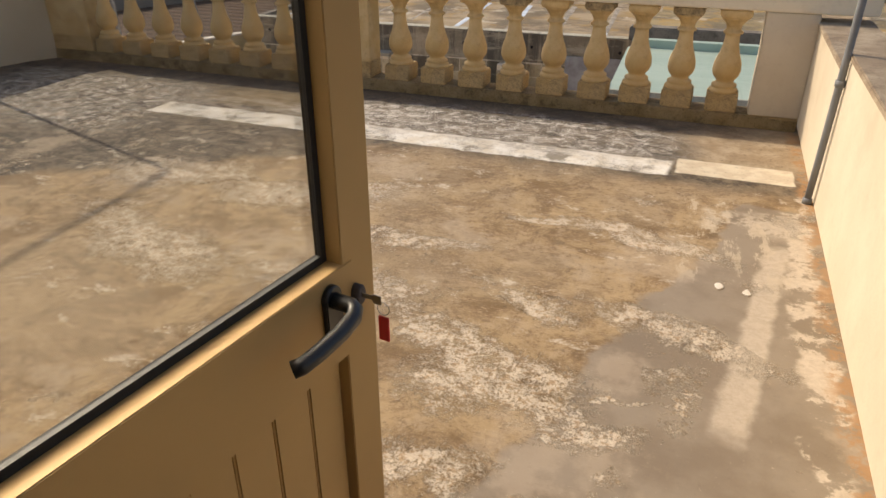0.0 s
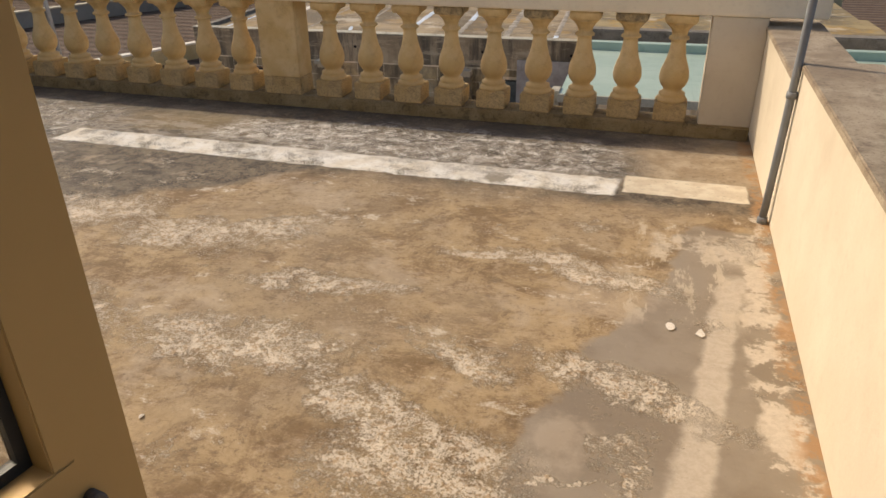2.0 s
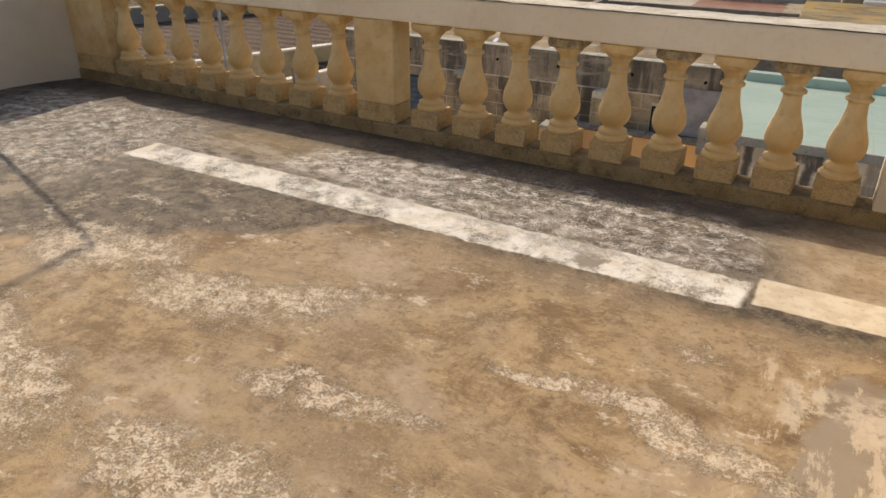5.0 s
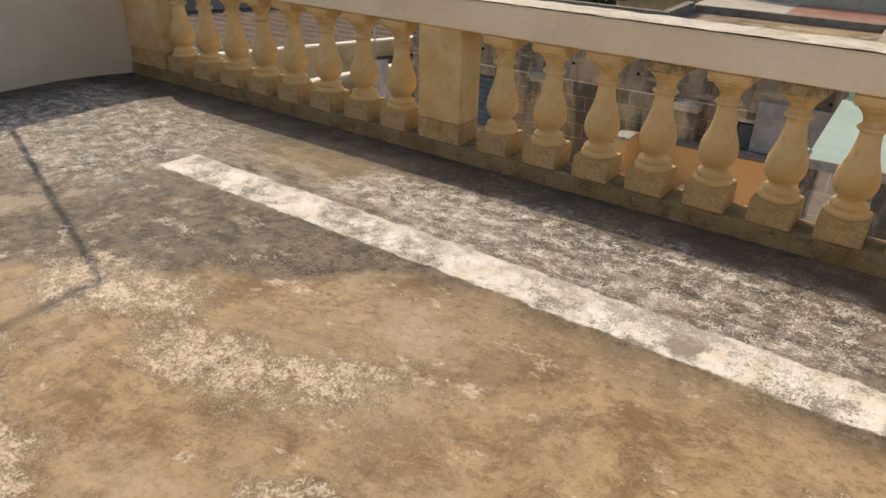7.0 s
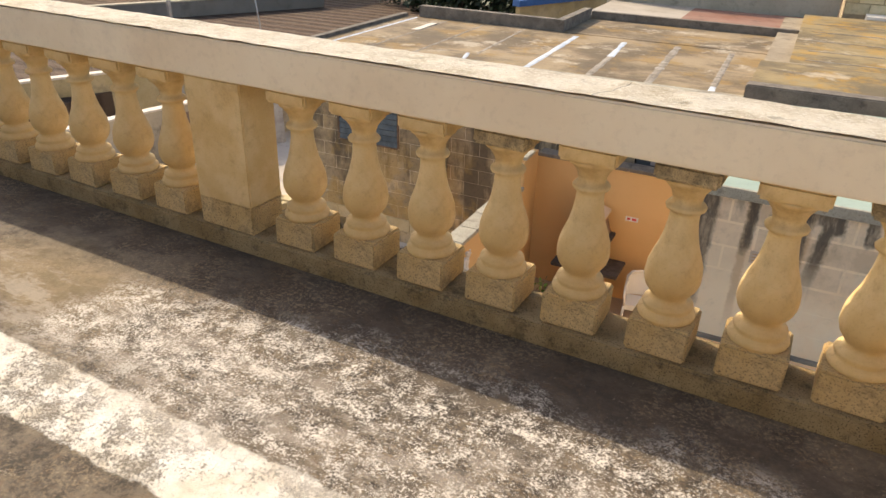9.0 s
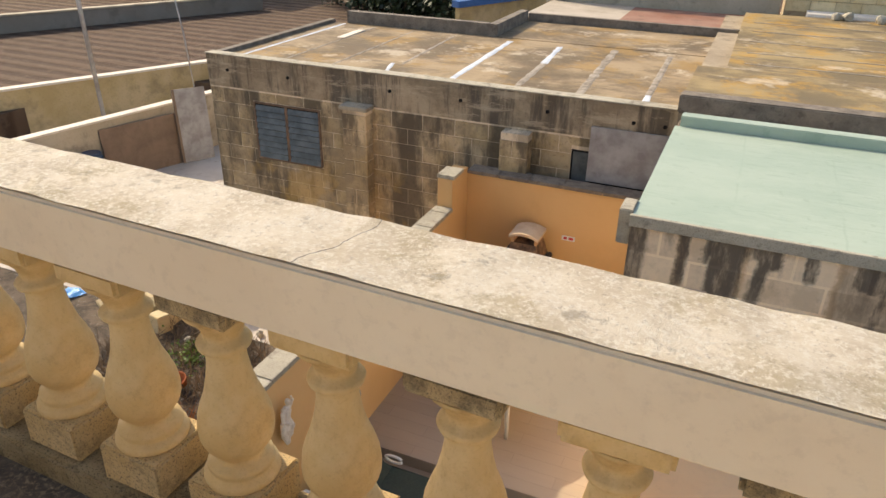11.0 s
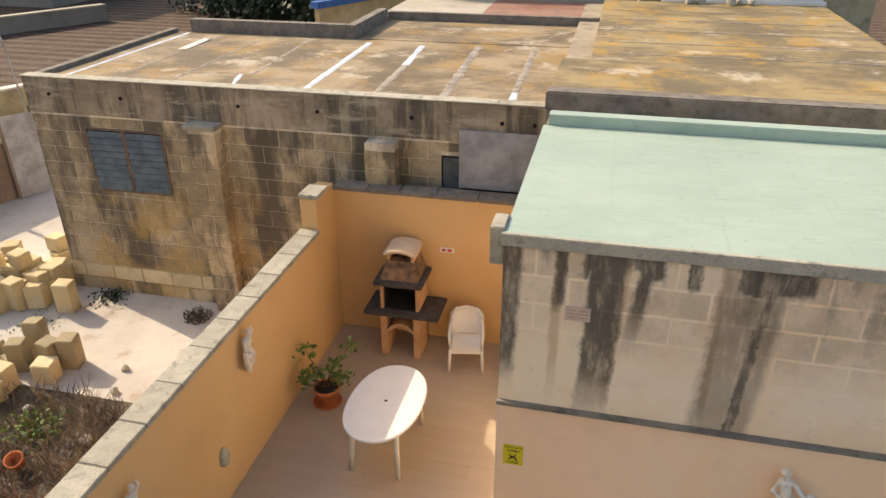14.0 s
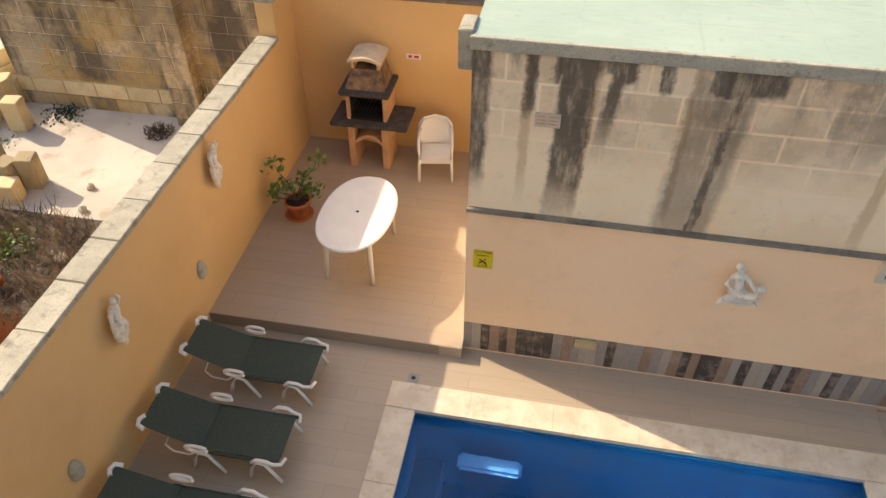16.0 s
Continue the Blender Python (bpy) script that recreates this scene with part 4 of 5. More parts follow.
    while x < 4.2:
        w = rng.choice((0.095, 0.1, 0.11))
        part("strip_tile", boxes((x, x + w - 0.003, HUT_Y - 0.02, HUT_Y - 0.013, -4.93, -4.5)), "strip_tile", hut)
        x += w
    # pool
    px0, py1, pz = -1.73, 10.22, F2
    pool = structure("pool", boxes((px0, 2.87, 10.22, 10.26, -6.4, F2 - 0.02), (px0 - 0.04, px0, 6.3, 10.26, -6.4, F2 - 0.02), (2.87, 2.91, 6.3, 10.26, -6.4, F2 - 0.02), (px0 - 0.04, 2.91, 6.3, 10.26, -6.45, -6.4), (px0 - 0.04, 2.91, 6.26, 6.3, -6.4, F2 - 0.02)), "blue_pool", "deep blue tiled swimming pool", "pool")
    part("bench", boxes((-1.2, -0.5, 9.88, 10.08, -5.5, -5.42), bevel=0.03), "pool_step", pool, "light blue step under water")
    part("shelf", boxes((px0, -1.4, 6.3, 10.22, -6.4, -5.9)), "blue_pool", pool)
    water = structure("water", boxes((px0, 2.87, 6.3, 10.22, F2 - 0.13, F2 - 0.1)), "water", "clear pool water", "water")
    water.visible_shadow = False
    structure("ground_under_pool", boxes((3.19, 9.0, 6.02, 11.1, -5.2, F2 - 0.003), (-4.7, 9.0, 5.5, 6.295, -5.2, F2 - 0.006)), "plank_tile", "beige tiled poolside floor", "floor")
    cop = thing("pool_coping", "cream travertine coping round the pool", "coping")
    x = -2.04
    while x < 3.1:
        part("coping_slab", boxes((x, min(x + 0.9, 3.18) - 0.001, 10.20, 10.54, -5.0, F2 + 0.018), bevel=0.003), "travertine", cop)
        x += 0.9
    y = 10.196
    while y > 6.4:
        part("coping_slab", boxes((-2.04, -1.71, y - 0.898, y, -5.0, F2 + 0.018), bevel=0.006), "travertine", cop)
        part("coping_slab", boxes((2.85, 3.18, y - 0.898, y, -5.0, F2 + 0.018), bevel=0.006), "travertine", cop)
        y -= 0.9


def table():
    t = thing("oval_table", "white plastic oval garden table with a parasol hole, on beige tiles", "table", pose(-2.87, 12.32, F1, 0, 0, -2))
    bm = bmesh.new()
    rows = ((0.43, 0.70, 0.69), (0.46, 0.73, 0.695), (0.465, 0.735, 0.71), (0.455, 0.725, 0.725), (0.44, 0.71, 0.722), (0.05, 0.05, 0.722), (0.02, 0.02, 0.722))
    rings = []
    for a, b, z in rows:
        ring = []
        for i in range(48):
            u = 2 * math.pi * i / 48
            c, s = math.cos(u), math.sin(u)
            ring.append(bm.verts.new((a * math.copysign(abs(c) ** 0.9, c), b * math.copysign(abs(s) ** 0.9, s), z)))
        rings.append(ring)
    for p, q in zip(rings, rings[1:]):
        for i in range(48):
            bm.faces.new((p[i], p[(i + 1) % 48], q[(i + 1) % 48], q[i])).smooth = True
    bm.faces.new(rings[0][::-1])
    part("tabletop", bm, "white", t)
    # no real hole: a black disc paints its shade
    part("parasol_hole", lathe([(0.02, 0.7), (0.02, 0.7235)], 16), "soot_and_painted_shade", t, "dark parasol hole")
    for sx in (-1, 1):
        for sy in (-1, 1):
            part("leg", tube([(sx * 0.25, sy * 0.42, 0.7), (sx * 0.27, sy * 0.45, 0.6), (sx * 0.3, sy * 0.5, 0.0)], 0.04, 10, ends=(0.05, 0.026)), "cream_plastic", t)


def chair():
    c = thing("garden_chair", "white plastic garden armchair with a rounded shell back beside the barbecue", "chair", pose(-2.27, 14.28, F1, 0, 0, 10))
    c.scale = (0.86, 0.86, 0.9)
    bm = boxes((-0.24, 0.24, -0.25, 0.2, 0.405, 0.43), bevel=0.01)
    part("seat", bm, "white", c)
    part("apron", boxes((-0.25, 0.25, -0.265, -0.25, 0.33, 0.43), bevel=0.006), "white", c)
    rim = [(-0.25, 0.2, 0.42), (-0.275, 0.23, 0.6), (-0.26, 0.26, 0.74), (-0.18, 0.29, 0.85), (0, 0.3, 0.89), (0.18, 0.29, 0.85), (0.26, 0.26, 0.74), (0.275, 0.23, 0.6), (0.25, 0.2, 0.42)]
    part("back_rim", tube(rim, 0.026, 8), "white", c)
    bm = bmesh.new()
    for off in (0.0, 0.014):
        grid = []
        for j in range(9):
            v = j / 8
            w = 0.235 + 0.06 * math.sin(v * 2.0) - 0.2 * max(0, v - 0.72) ** 1.2 * 2.2
            grid.append([bm.verts.new((w * u, 0.2 + 0.1 * v + 0.035 * (1 - u * u) + off, 0.42 + 0.45 * v)) for u in np.linspace(-1, 1, 11)])
        for p, q in zip(grid, grid[1:]):
            for k in range(10):
                bm.faces.new((p[k], p[k + 1], q[k + 1], q[k])).smooth = True
    part("backrest", bm, "white", c)
    for s in (-1, 1):
        part("armrest", tube([(s * 0.25, 0.24, 0.68), (s * 0.275, 0.1, 0.66), (s * 0.28, -0.15, 0.64), (s * 0.275, -0.25, 0.58), (s * 0.265, -0.27, 0.42)], 0.026, 8), "white", c)
        part("leg", tube([(s * 0.265, -0.26, 0.43), (s * 0.28, -0.29, 0)], 0.026, 8), "white", c)
        part("leg", tube([(s * 0.24, 0.2, 0.43), (s * 0.26, 0.27, 0)], 0.026, 8), "white", c)


def arched(x0, x1, y0, y1, height, thick, n=12):
    """A slab bent along x; height(x) is its underside."""
    bm = bmesh.new()
    rows = []
    for i in range(n + 1):
        x = x0 + (x1 - x0) * i / n
        rows.append([bm.verts.new((x, y, height(x) + t)) for y, t in ((y0, 0), (y1, 0), (y1, thick), (y0, thick))])
    for p, q in zip(rows, rows[1:]):
        for k in range(4):
            bm.faces.new((p[k], p[(k + 1) % 4], q[(k + 1) % 4], q[k]))
    bm.faces.new(rows[0][::-1])
    bm.faces.new(rows[-1])
    bmesh.ops.recalc_face_normals(bm, faces=bm.faces)
    return bm


def barbecue():
    b = thing("barbecue", "masonry barbecue with a dark hood and worktop on terracotta-coloured legs", "barbecue", pose(-3.25, 14.45, F1))
    part("leg", boxes((-0.3, -0.2, -0.26, 0.24, 0, 0.74), bevel=0.01), "bbq", b)
    part("leg", boxes((0.2, 0.3, -0.26, 0.24, 0, 0.74), bevel=0.01), "bbq", b)
    bm = arched(-0.2, 0.2, -0.24, 0.2, lambda x: 0.5 - 2.8 * x * x, 0.06)
    part("arch_shelf", bm, "bbq", b)
    part("worktop", boxes((-0.52, 0.6, -0.36, 0.27, 0.74, 0.80), bevel=0.012), "char", b, "dark concrete worktop")
    fb = part("firebox", boxes((-0.29, -0.24, -0.24, 0.3, 0.80, 1.22), (0.24, 0.29, -0.24, 0.3, 0.80, 1.22), (-0.24, 0.24, 0.22, 0.3, 0.80, 1.22), bevel=0.01), "bbq", b, "terracotta-coloured firebox sides")
    part("soot_lining", boxes((-0.239, 0.239, 0.2, 0.218, 0.80, 1.2), (-0.238, -0.225, -0.2, 0.2, 0.80, 1.2), (0.225, 0.238, -0.2, 0.2, 0.80, 1.2), (-0.238, 0.238, -0.22, 0.2, 0.802, 0.83)), "soot_and_painted_shade", b, "sooty lining")
    for i in range(9):
        part("grill_bar", tube([(-0.22 + i * 0.055, -0.2, 0.95), (-0.22 + i * 0.055, 0.19, 0.95)], 0.004, 5), "char", b)
    part("hood_slab", boxes((-0.36, 0.36, -0.33, 0.3, 1.22, 1.29), bevel=0.015), "char", b, "dark hood slab")
    bm = bmesh.new()
    lo = [(-0.28, -0.24), (0.28, -0.24), (0.28, 0.28), (-0.28, 0.28)]
    hi = [(-0.2, -0.12), (0.2, -0.12), (0.2, 0.25), (-0.2, 0.25)]
    a = [bm.verts.new((x, y, 1.29)) for x, y in lo]
    d = [bm.verts.new((x, y, 1.55)) for x, y in hi]
    for i in range(4):
        bm.faces.new((a[i], a[(i + 1) % 4], d[(i + 1) % 4], d[i]))
    bm.faces.new(d)
    bm.faces.new(a[::-1])
    part("hood", bm, "sooty_hood", b, "soot-darkened hood")
    part("chimney", boxes((-0.2, -0.16, -0.12, 0.25, 1.55, 1.68), (0.16, 0.2, -0.12, 0.25, 1.55, 1.68), (-0.16, 0.16, 0.21, 0.25, 1.55, 1.68)), "bbq", b)
    # solid block: soot and the throat's shade in one black colour
    part("chimney_throat", boxes((-0.158, 0.158, 0.1, 0.208, 1.552, 1.67)), "soot_and_painted_shade", b, "black opening")
    bm = arched(-0.235, 0.235, -0.18, 0.29, lambda x: 1.70 - 1.1 * x * x, 0.04)
    part("cap", bm, "bbq_pale", b, "pale arched chimney cap")


def lounger(base_y, first=None):
    at = pose(-4.22, base_y, F2)
    if first:
        return copy_thing(first, at)
    t = thing("sun_lounger", "white plastic sun lounger with dark green fabric and a raised back", "sun lounger", at, "sun loungers by the pool")
    t.scale = (0.88, 0.95, 0.92)
    hx = 0.66
    seat = boxes((hx, 1.58, -0.27, 0.27, 0.33, 0.34), bevel=0.003)
    part("seat_fabric", seat, "textile", t)
    bm = bmesh.new()
    vs = [bm.verts.new(p) for p in ((0.0, -0.25, 0.58), (hx, -0.27, 0.335), (hx, 0.27, 0.335), (0.0, 0.25, 0.58))]
    f = bm.faces.new(vs)
    r = bmesh.ops.extrude_face_region(bm, geom=[f])
    for v in r["geom"]:
        if isinstance(v, bmesh.types.BMVert):
            v.co.z += 0.01
    part("back_fabric", bm, "textile", t)
    for s in (-1, 1):
        part("side_rail", tube([(hx - 0.1, s * 0.285, 0.32), (1.2, s * 0.285, 0.32), (1.6, s * 0.285, 0.32)], 0.018, 8), "textile", t)
        part("head_corner", tube([(0.0, s * 0.14, 0.59), (-0.035, s * 0.2, 0.6), (-0.02, s * 0.26, 0.59), (0.06, s * 0.28, 0.56)], 0.026, 8), "white", t, "white plastic corner")
        loop = [(hx + 0.13 * math.cos(a), s * 0.325, 0.42 + 0.05 * math.sin(a)) for a in np.linspace(0.4, 5.9, 14)]
        part("armrest", tube(loop, 0.02, 7), "white", t, "white looped armrest")
        foot = [(1.28, s * 0.32, 0.33), (1.34, s * 0.325, 0.4), (1.46, s * 0.325, 0.4), (1.52, s * 0.32, 0.35), (1.62, s * 0.3, 0.35), (1.64, s * 0.22, 0.34)]
        part("foot_trim", tube(foot, 0.02, 7), "white", t, "white plastic foot trim")
        for cx in (hx + 0.05, 1.38):
            part("leg", tube([(cx - 0.17, s * 0.31, 0.0), (cx - 0.13, s * 0.31, 0.18), (cx - 0.06, s * 0.3, 0.3), (cx + 0.04, s * 0.3, 0.29), (cx + 0.12, s * 0.31, 0.16), (cx + 0.2, s * 0.31, 0.0)], 0.02, 7), "white", t)
        part("back_strut", tube([(0.3, s * 0.24, 0.45), (0.22, s * 0.26, 0.28), (0.3, s * 0.27, 0.2), (0.5, s * 0.28, 0.2), (0.62, s * 0.28, 0.3)], 0.012, 6), "white", t)
    return t


def statue(x, y, z, turn, seated, label):
    """A small plaster wall figure as one plain mesh."""
    bm = bmesh.new()

    def ball(bx, by, bz, r, sx=1.0, sz=1.0):
        bmesh.ops.create_icosphere(bm, subdivisions=2, radius=r, matrix=Matrix.Translation((bx, by, bz)) @ Matrix.Diagonal((sx, 0.8, sz, 1)))

    def limb(points, r0, r1):
        tube(points, r0, 8, bm, ends=(r0, r1))

    if seated:
        ball(0.0, 0, 0.02, 0.06, 2.6, 0.45)
        ball(-0.1, 0.01, 0.06, 0.05, 1.3, 0.8)
        ball(0.02, 0, 0.12, 0.07, 1.2, 1.0)
        limb([(0.0, 0.0, 0.13), (0.05, 0.01, 0.22), (0.06, 0.01, 0.33)], 0.06, 0.045)
        ball(0.06, 0.01, 0.33, 0.05, 1.3, 0.7)
        limb([(0.06, 0.02, 0.36), (0.075, 0.02, 0.41)], 0.02, 0.02)
        ball(0.08, 0.02, 0.44, 0.04, 0.9, 1.15)
        limb([(0.11, 0.02, 0.33), (0.15, 0.04, 0.25), (0.09, 0.08, 0.2)], 0.022, 0.016)
        limb([(0.0, 0.02, 0.33), (-0.06, 0.05, 0.25), (-0.11, 0.05, 0.19)], 0.022, 0.016)
        limb([(0.02, 0.03, 0.12), (-0.1, 0.07, 0.16), (-0.14, 0.06, 0.05)], 0.04, 0.022)
        limb([(0.06, 0.03, 0.1), (0.13, 0.07, 0.1), (0.17, 0.06, 0.02)], 0.036, 0.022)
        ball(-0.13, 0.03, 0.22, 0.045, 1.1, 0.8)
    else:
        ball(0.0, 0, 0.03, 0.035, 1.0, 1.6)
        ball(0.0, 0.01, 0.1, 0.05, 1.5, 0.6)
        ball(0.04, 0.01, 0.13, 0.035, 1.6, 0.7)
        limb([(0.01, 0.01, 0.13), (-0.02, 0.03, 0.22), (0.0, 0.01, 0.3)], 0.05, 0.045)
        limb([(0.04, 0.02, 0.14), (0.05, 0.04, 0.22), (0.02, 0.02, 0.3)], 0.032, 0.036)
        limb([(0.0, 0.01, 0.3), (-0.01, 0.01, 0.4)], 0.04, 0.05)
        ball(-0.01, 0.01, 0.41, 0.045, 1.35, 0.7)
        ball(-0.03, 0.02, 0.49, 0.034, 0.9, 1.15)
        limb([(0.05, 0.01, 0.41), (0.09, 0.04, 0.34), (0.04, 0.07, 0.28)], 0.02, 0.014)
        limb([(-0.06, 0.01, 0.41), (-0.09, 0.03, 0.48), (-0.06, 0.04, 0.54)], 0.02, 0.014)
        limb([(0.07, 0.02, 0.3), (0.09, 0.03, 0.2), (0.06, 0.03, 0.1)], 0.022, 0.03)
    rough_up(bm, 0.006, 30)
    bmesh.ops.scale(bm, vec=(1.15, 1.2, 1.08), verts=bm.verts)
    ob = tagged(part("statue", bm, "plaster_white", at=pose(x, y, z, 0, 0, turn)), label, "statue")
    skin = ob.modifiers.new("skin", "REMESH")
    skin.mode, skin.voxel_size, skin.use_smooth_shade = "VOXEL", 0.008, True


def yard_things():
    table()
    chair()
    barbecue()
    first = lounger(10.36)
    lounger(9.43, first)
    lounger(8.5, first)
    statue(-4.33, 11.8, -3.49, -90, False, "aged white plaster figure hung on the orange wall")
    statue(-4.33, 9.58, -3.66, -90, False, "aged white plaster figure hung on the orange wall")
    statue(1.36, 11.08, -3.58, 180, True, "aged white plaster figure seated on the pool house wall")
    for y in (11.1, 8.51):
        w = thing("wall_lamp", "grey oval bulkhead lamp on the orange wall", "wall lamp", pose(LW_X, y, -4.17), "wall lamps")
        bm = lathe([(0.13, 0), (0.13, 0.02), (0.1, 0.05), (0.05, 0.065)], 20)
        bmesh.ops.transform(bm, matrix=pose(0, 0, 0, 0, 90, 0) @ Matrix.Diagonal((1.0, 0.6, 1, 1)), verts=bm.verts)
        part("cover", bm, "coping", w)
    # potted shrub
    p = thing("potted_shrub", "leggy green shrub in a terracotta pot with a saucer", "potted plant", pose(-3.93, 12.95, F1))
    part("saucer", lathe([(0.17, 0), (0.2, 0.03), (0.19, 0.035), (0.16, 0.015)], 24), "terra", p)
    pot = part("pot", lathe([(0.125, 0.016), (0.165, 0.22), (0.18, 0.22), (0.182, 0.27), (0.165, 0.272), (0.155, 0.24)], 24), "terra", p)
    part("soil", lathe([(0.158, 0.2), (0.155, 0.255), (0.02, 0.26)], 20), "soil", p)
    rng = random.Random(5)
    tips = [(-0.3, 0.1, 0.75), (-0.22, -0.12, 0.5), (0.3, 0.18, 0.85), (0.18, -0.02, 0.5), (0.32, -0.05, 0.55), (-0.12, 0.05, 0.45), (-0.28, -0.05, 0.32), (0.1, 0.12, 0.6)]
    stems = bmesh.new()
    leaves = bmesh.new()
    for tx, ty, tz in tips:
        tube([(0, 0, 0.25), (tx * 0.35, ty * 0.4, 0.25 + (tz - 0.25) * 0.5), (tx * 0.8, ty * 0.8, tz * 0.85), (tx, ty, tz)], 0.007, 5, stems, ends=(0.01, 0.004))
        for k in range(26):
            c = Vector((tx, ty, tz)) + Vector((rng.gauss(0, 0.065), rng.gauss(0, 0.065), rng.gauss(0, 0.05)))
            n = Vector((rng.gauss(0, 1), rng.gauss(0, 1), rng.gauss(0.5, 1))).normalized()
            a = n.orthogonal().normalized() * 0.044
            q = n.cross(a) * 0.7
            vs = [leaves.verts.new(c + w) for w in (a, q + n * 0.005, -a, -q + n * 0.005)]
            leaves.faces.new(vs)
    part("stems", stems, "bark", p)
    part("leaves", leaves, "leaf", p)["kind"] = "stuff"
    # signs
    s = thing("warning_sign", "yellow warning sign with black lettering on the pool house wall", "sign", pose(-1.265, HUT_Y - 0.016, -3.63))
    part("plate", boxes((0, 0.2, -0.004, 0, 0, 0.25), bevel=0.001), "yellow", s)
    part("symbol", tube([(0.06, -0.006, 0.07), (0.09, -0.006, 0.1), (0.12, -0.006, 0.09), (0.14, -0.006, 0.06)], 0.008, 5), "ink_and_hole_shade", s, "black slipping symbol")
    part("symbol_limb", tube([(0.06, -0.006, 0.13), (0.1, -0.006, 0.1), (0.13, -0.006, 0.14)], 0.006, 5), "ink_and_hole_shade", s)
    for txt, z, size in (("CAUTION", 0.212, 0.04), ("SLIPPERY", 0.168, 0.034), ("FLOOR", 0.02, 0.034)):
        cu = bpy.data.curves.new("lettering", "FONT")
        cu.body, cu.size, cu.extrude, cu.align_x = txt, size, 0.0008, "CENTER"
        cu.materials.append(M["ink_and_hole_shade"])
        o = new("lettering", cu)
        o.parent = s
        o.matrix_basis = pose(0.1, -0.0052, z, 90)
    s = thing("wall_notice", "faded pale notice board on the pool house wall", "sign", pose(-0.78, HUT_Y - 0.008, -1.86))
    part("plate", boxes((0, 0.22, -0.006, 0, 0, 0.14), bevel=0.001), "pale_sign", s)
    for i in range(3):
        part("text_bar", boxes((0.02, 0.09, -0.0085, -0.0062, 0.03 + i * 0.035, 0.04 + i * 0.035), (0.12, 0.2, -0.0085, -0.0062, 0.03 + i * 0.035, 0.04 + i * 0.035)), "bbq", s)
    s = thing("small_notice", "small white notice on the orange back wall", "sign", pose(-2.79, BW_Y - 0.002, -3.3))
    part("plate", boxes((0, 0.21, -0.005, 0, 0, 0.08), bevel=0.001), "white", s)
    part("text_bar", boxes((0.03, 0.08, -0.0075, -0.0052, 0.02, 0.06), (0.11, 0.18, -0.0075, -0.0052, 0.02, 0.06)), "red", s)
    s = thing("pool_light", "yellowed rectangular light fitting on the tiled wall base", "light fitting", pose(-0.1, HUT_Y - 0.021, -4.62))
    part("lens", boxes((0, 0.24, -0.05, 0, 0, 0.11), bevel=0.012), "boundary", s)
    s = thing("floor_drain", "small square steel drain cover in the poolside floor", "drain", pose(-1.82, 10.56, F2 + 0.001))
    part("cover", boxes((-0.06, 0.06, 0, 0.12, 0, 0.006), bevel=0.002), "metal_sheet", s)
    # black disc on the cover, coloured as the hole's shaded inside
    part("hole", lathe([(0.025, 0.004), (0.025, 0.0075)], 14), "ink_and_hole_shade", s, at=pose(0, 0.06, 0))


# ---- farmhouse next door ----
HY = 15.3
G = -5.0


def cut_round(block, holes):
    """What is left of a block face (x0, x1, z0, z1) round openings of the same form."""
    left = [block]
    for h0, h1, k0, k1 in holes:
        nxt = []
        for a, b, c, d in left:
            if b <= h0 or a >= h1 or d <= k0 or c >= k1:
                nxt.append((a, b, c, d))
                continue
            nxt += [(a, h0, c, d), (h1, b, c, d), (max(a, h0), min(b, h1), c, k0), (max(a, h0), min(b, h1), k1, d)]
        left = [p for p in nxt if p[1] - p[0] > 0.03 and p[3] - p[2] > 0.02]
    return left


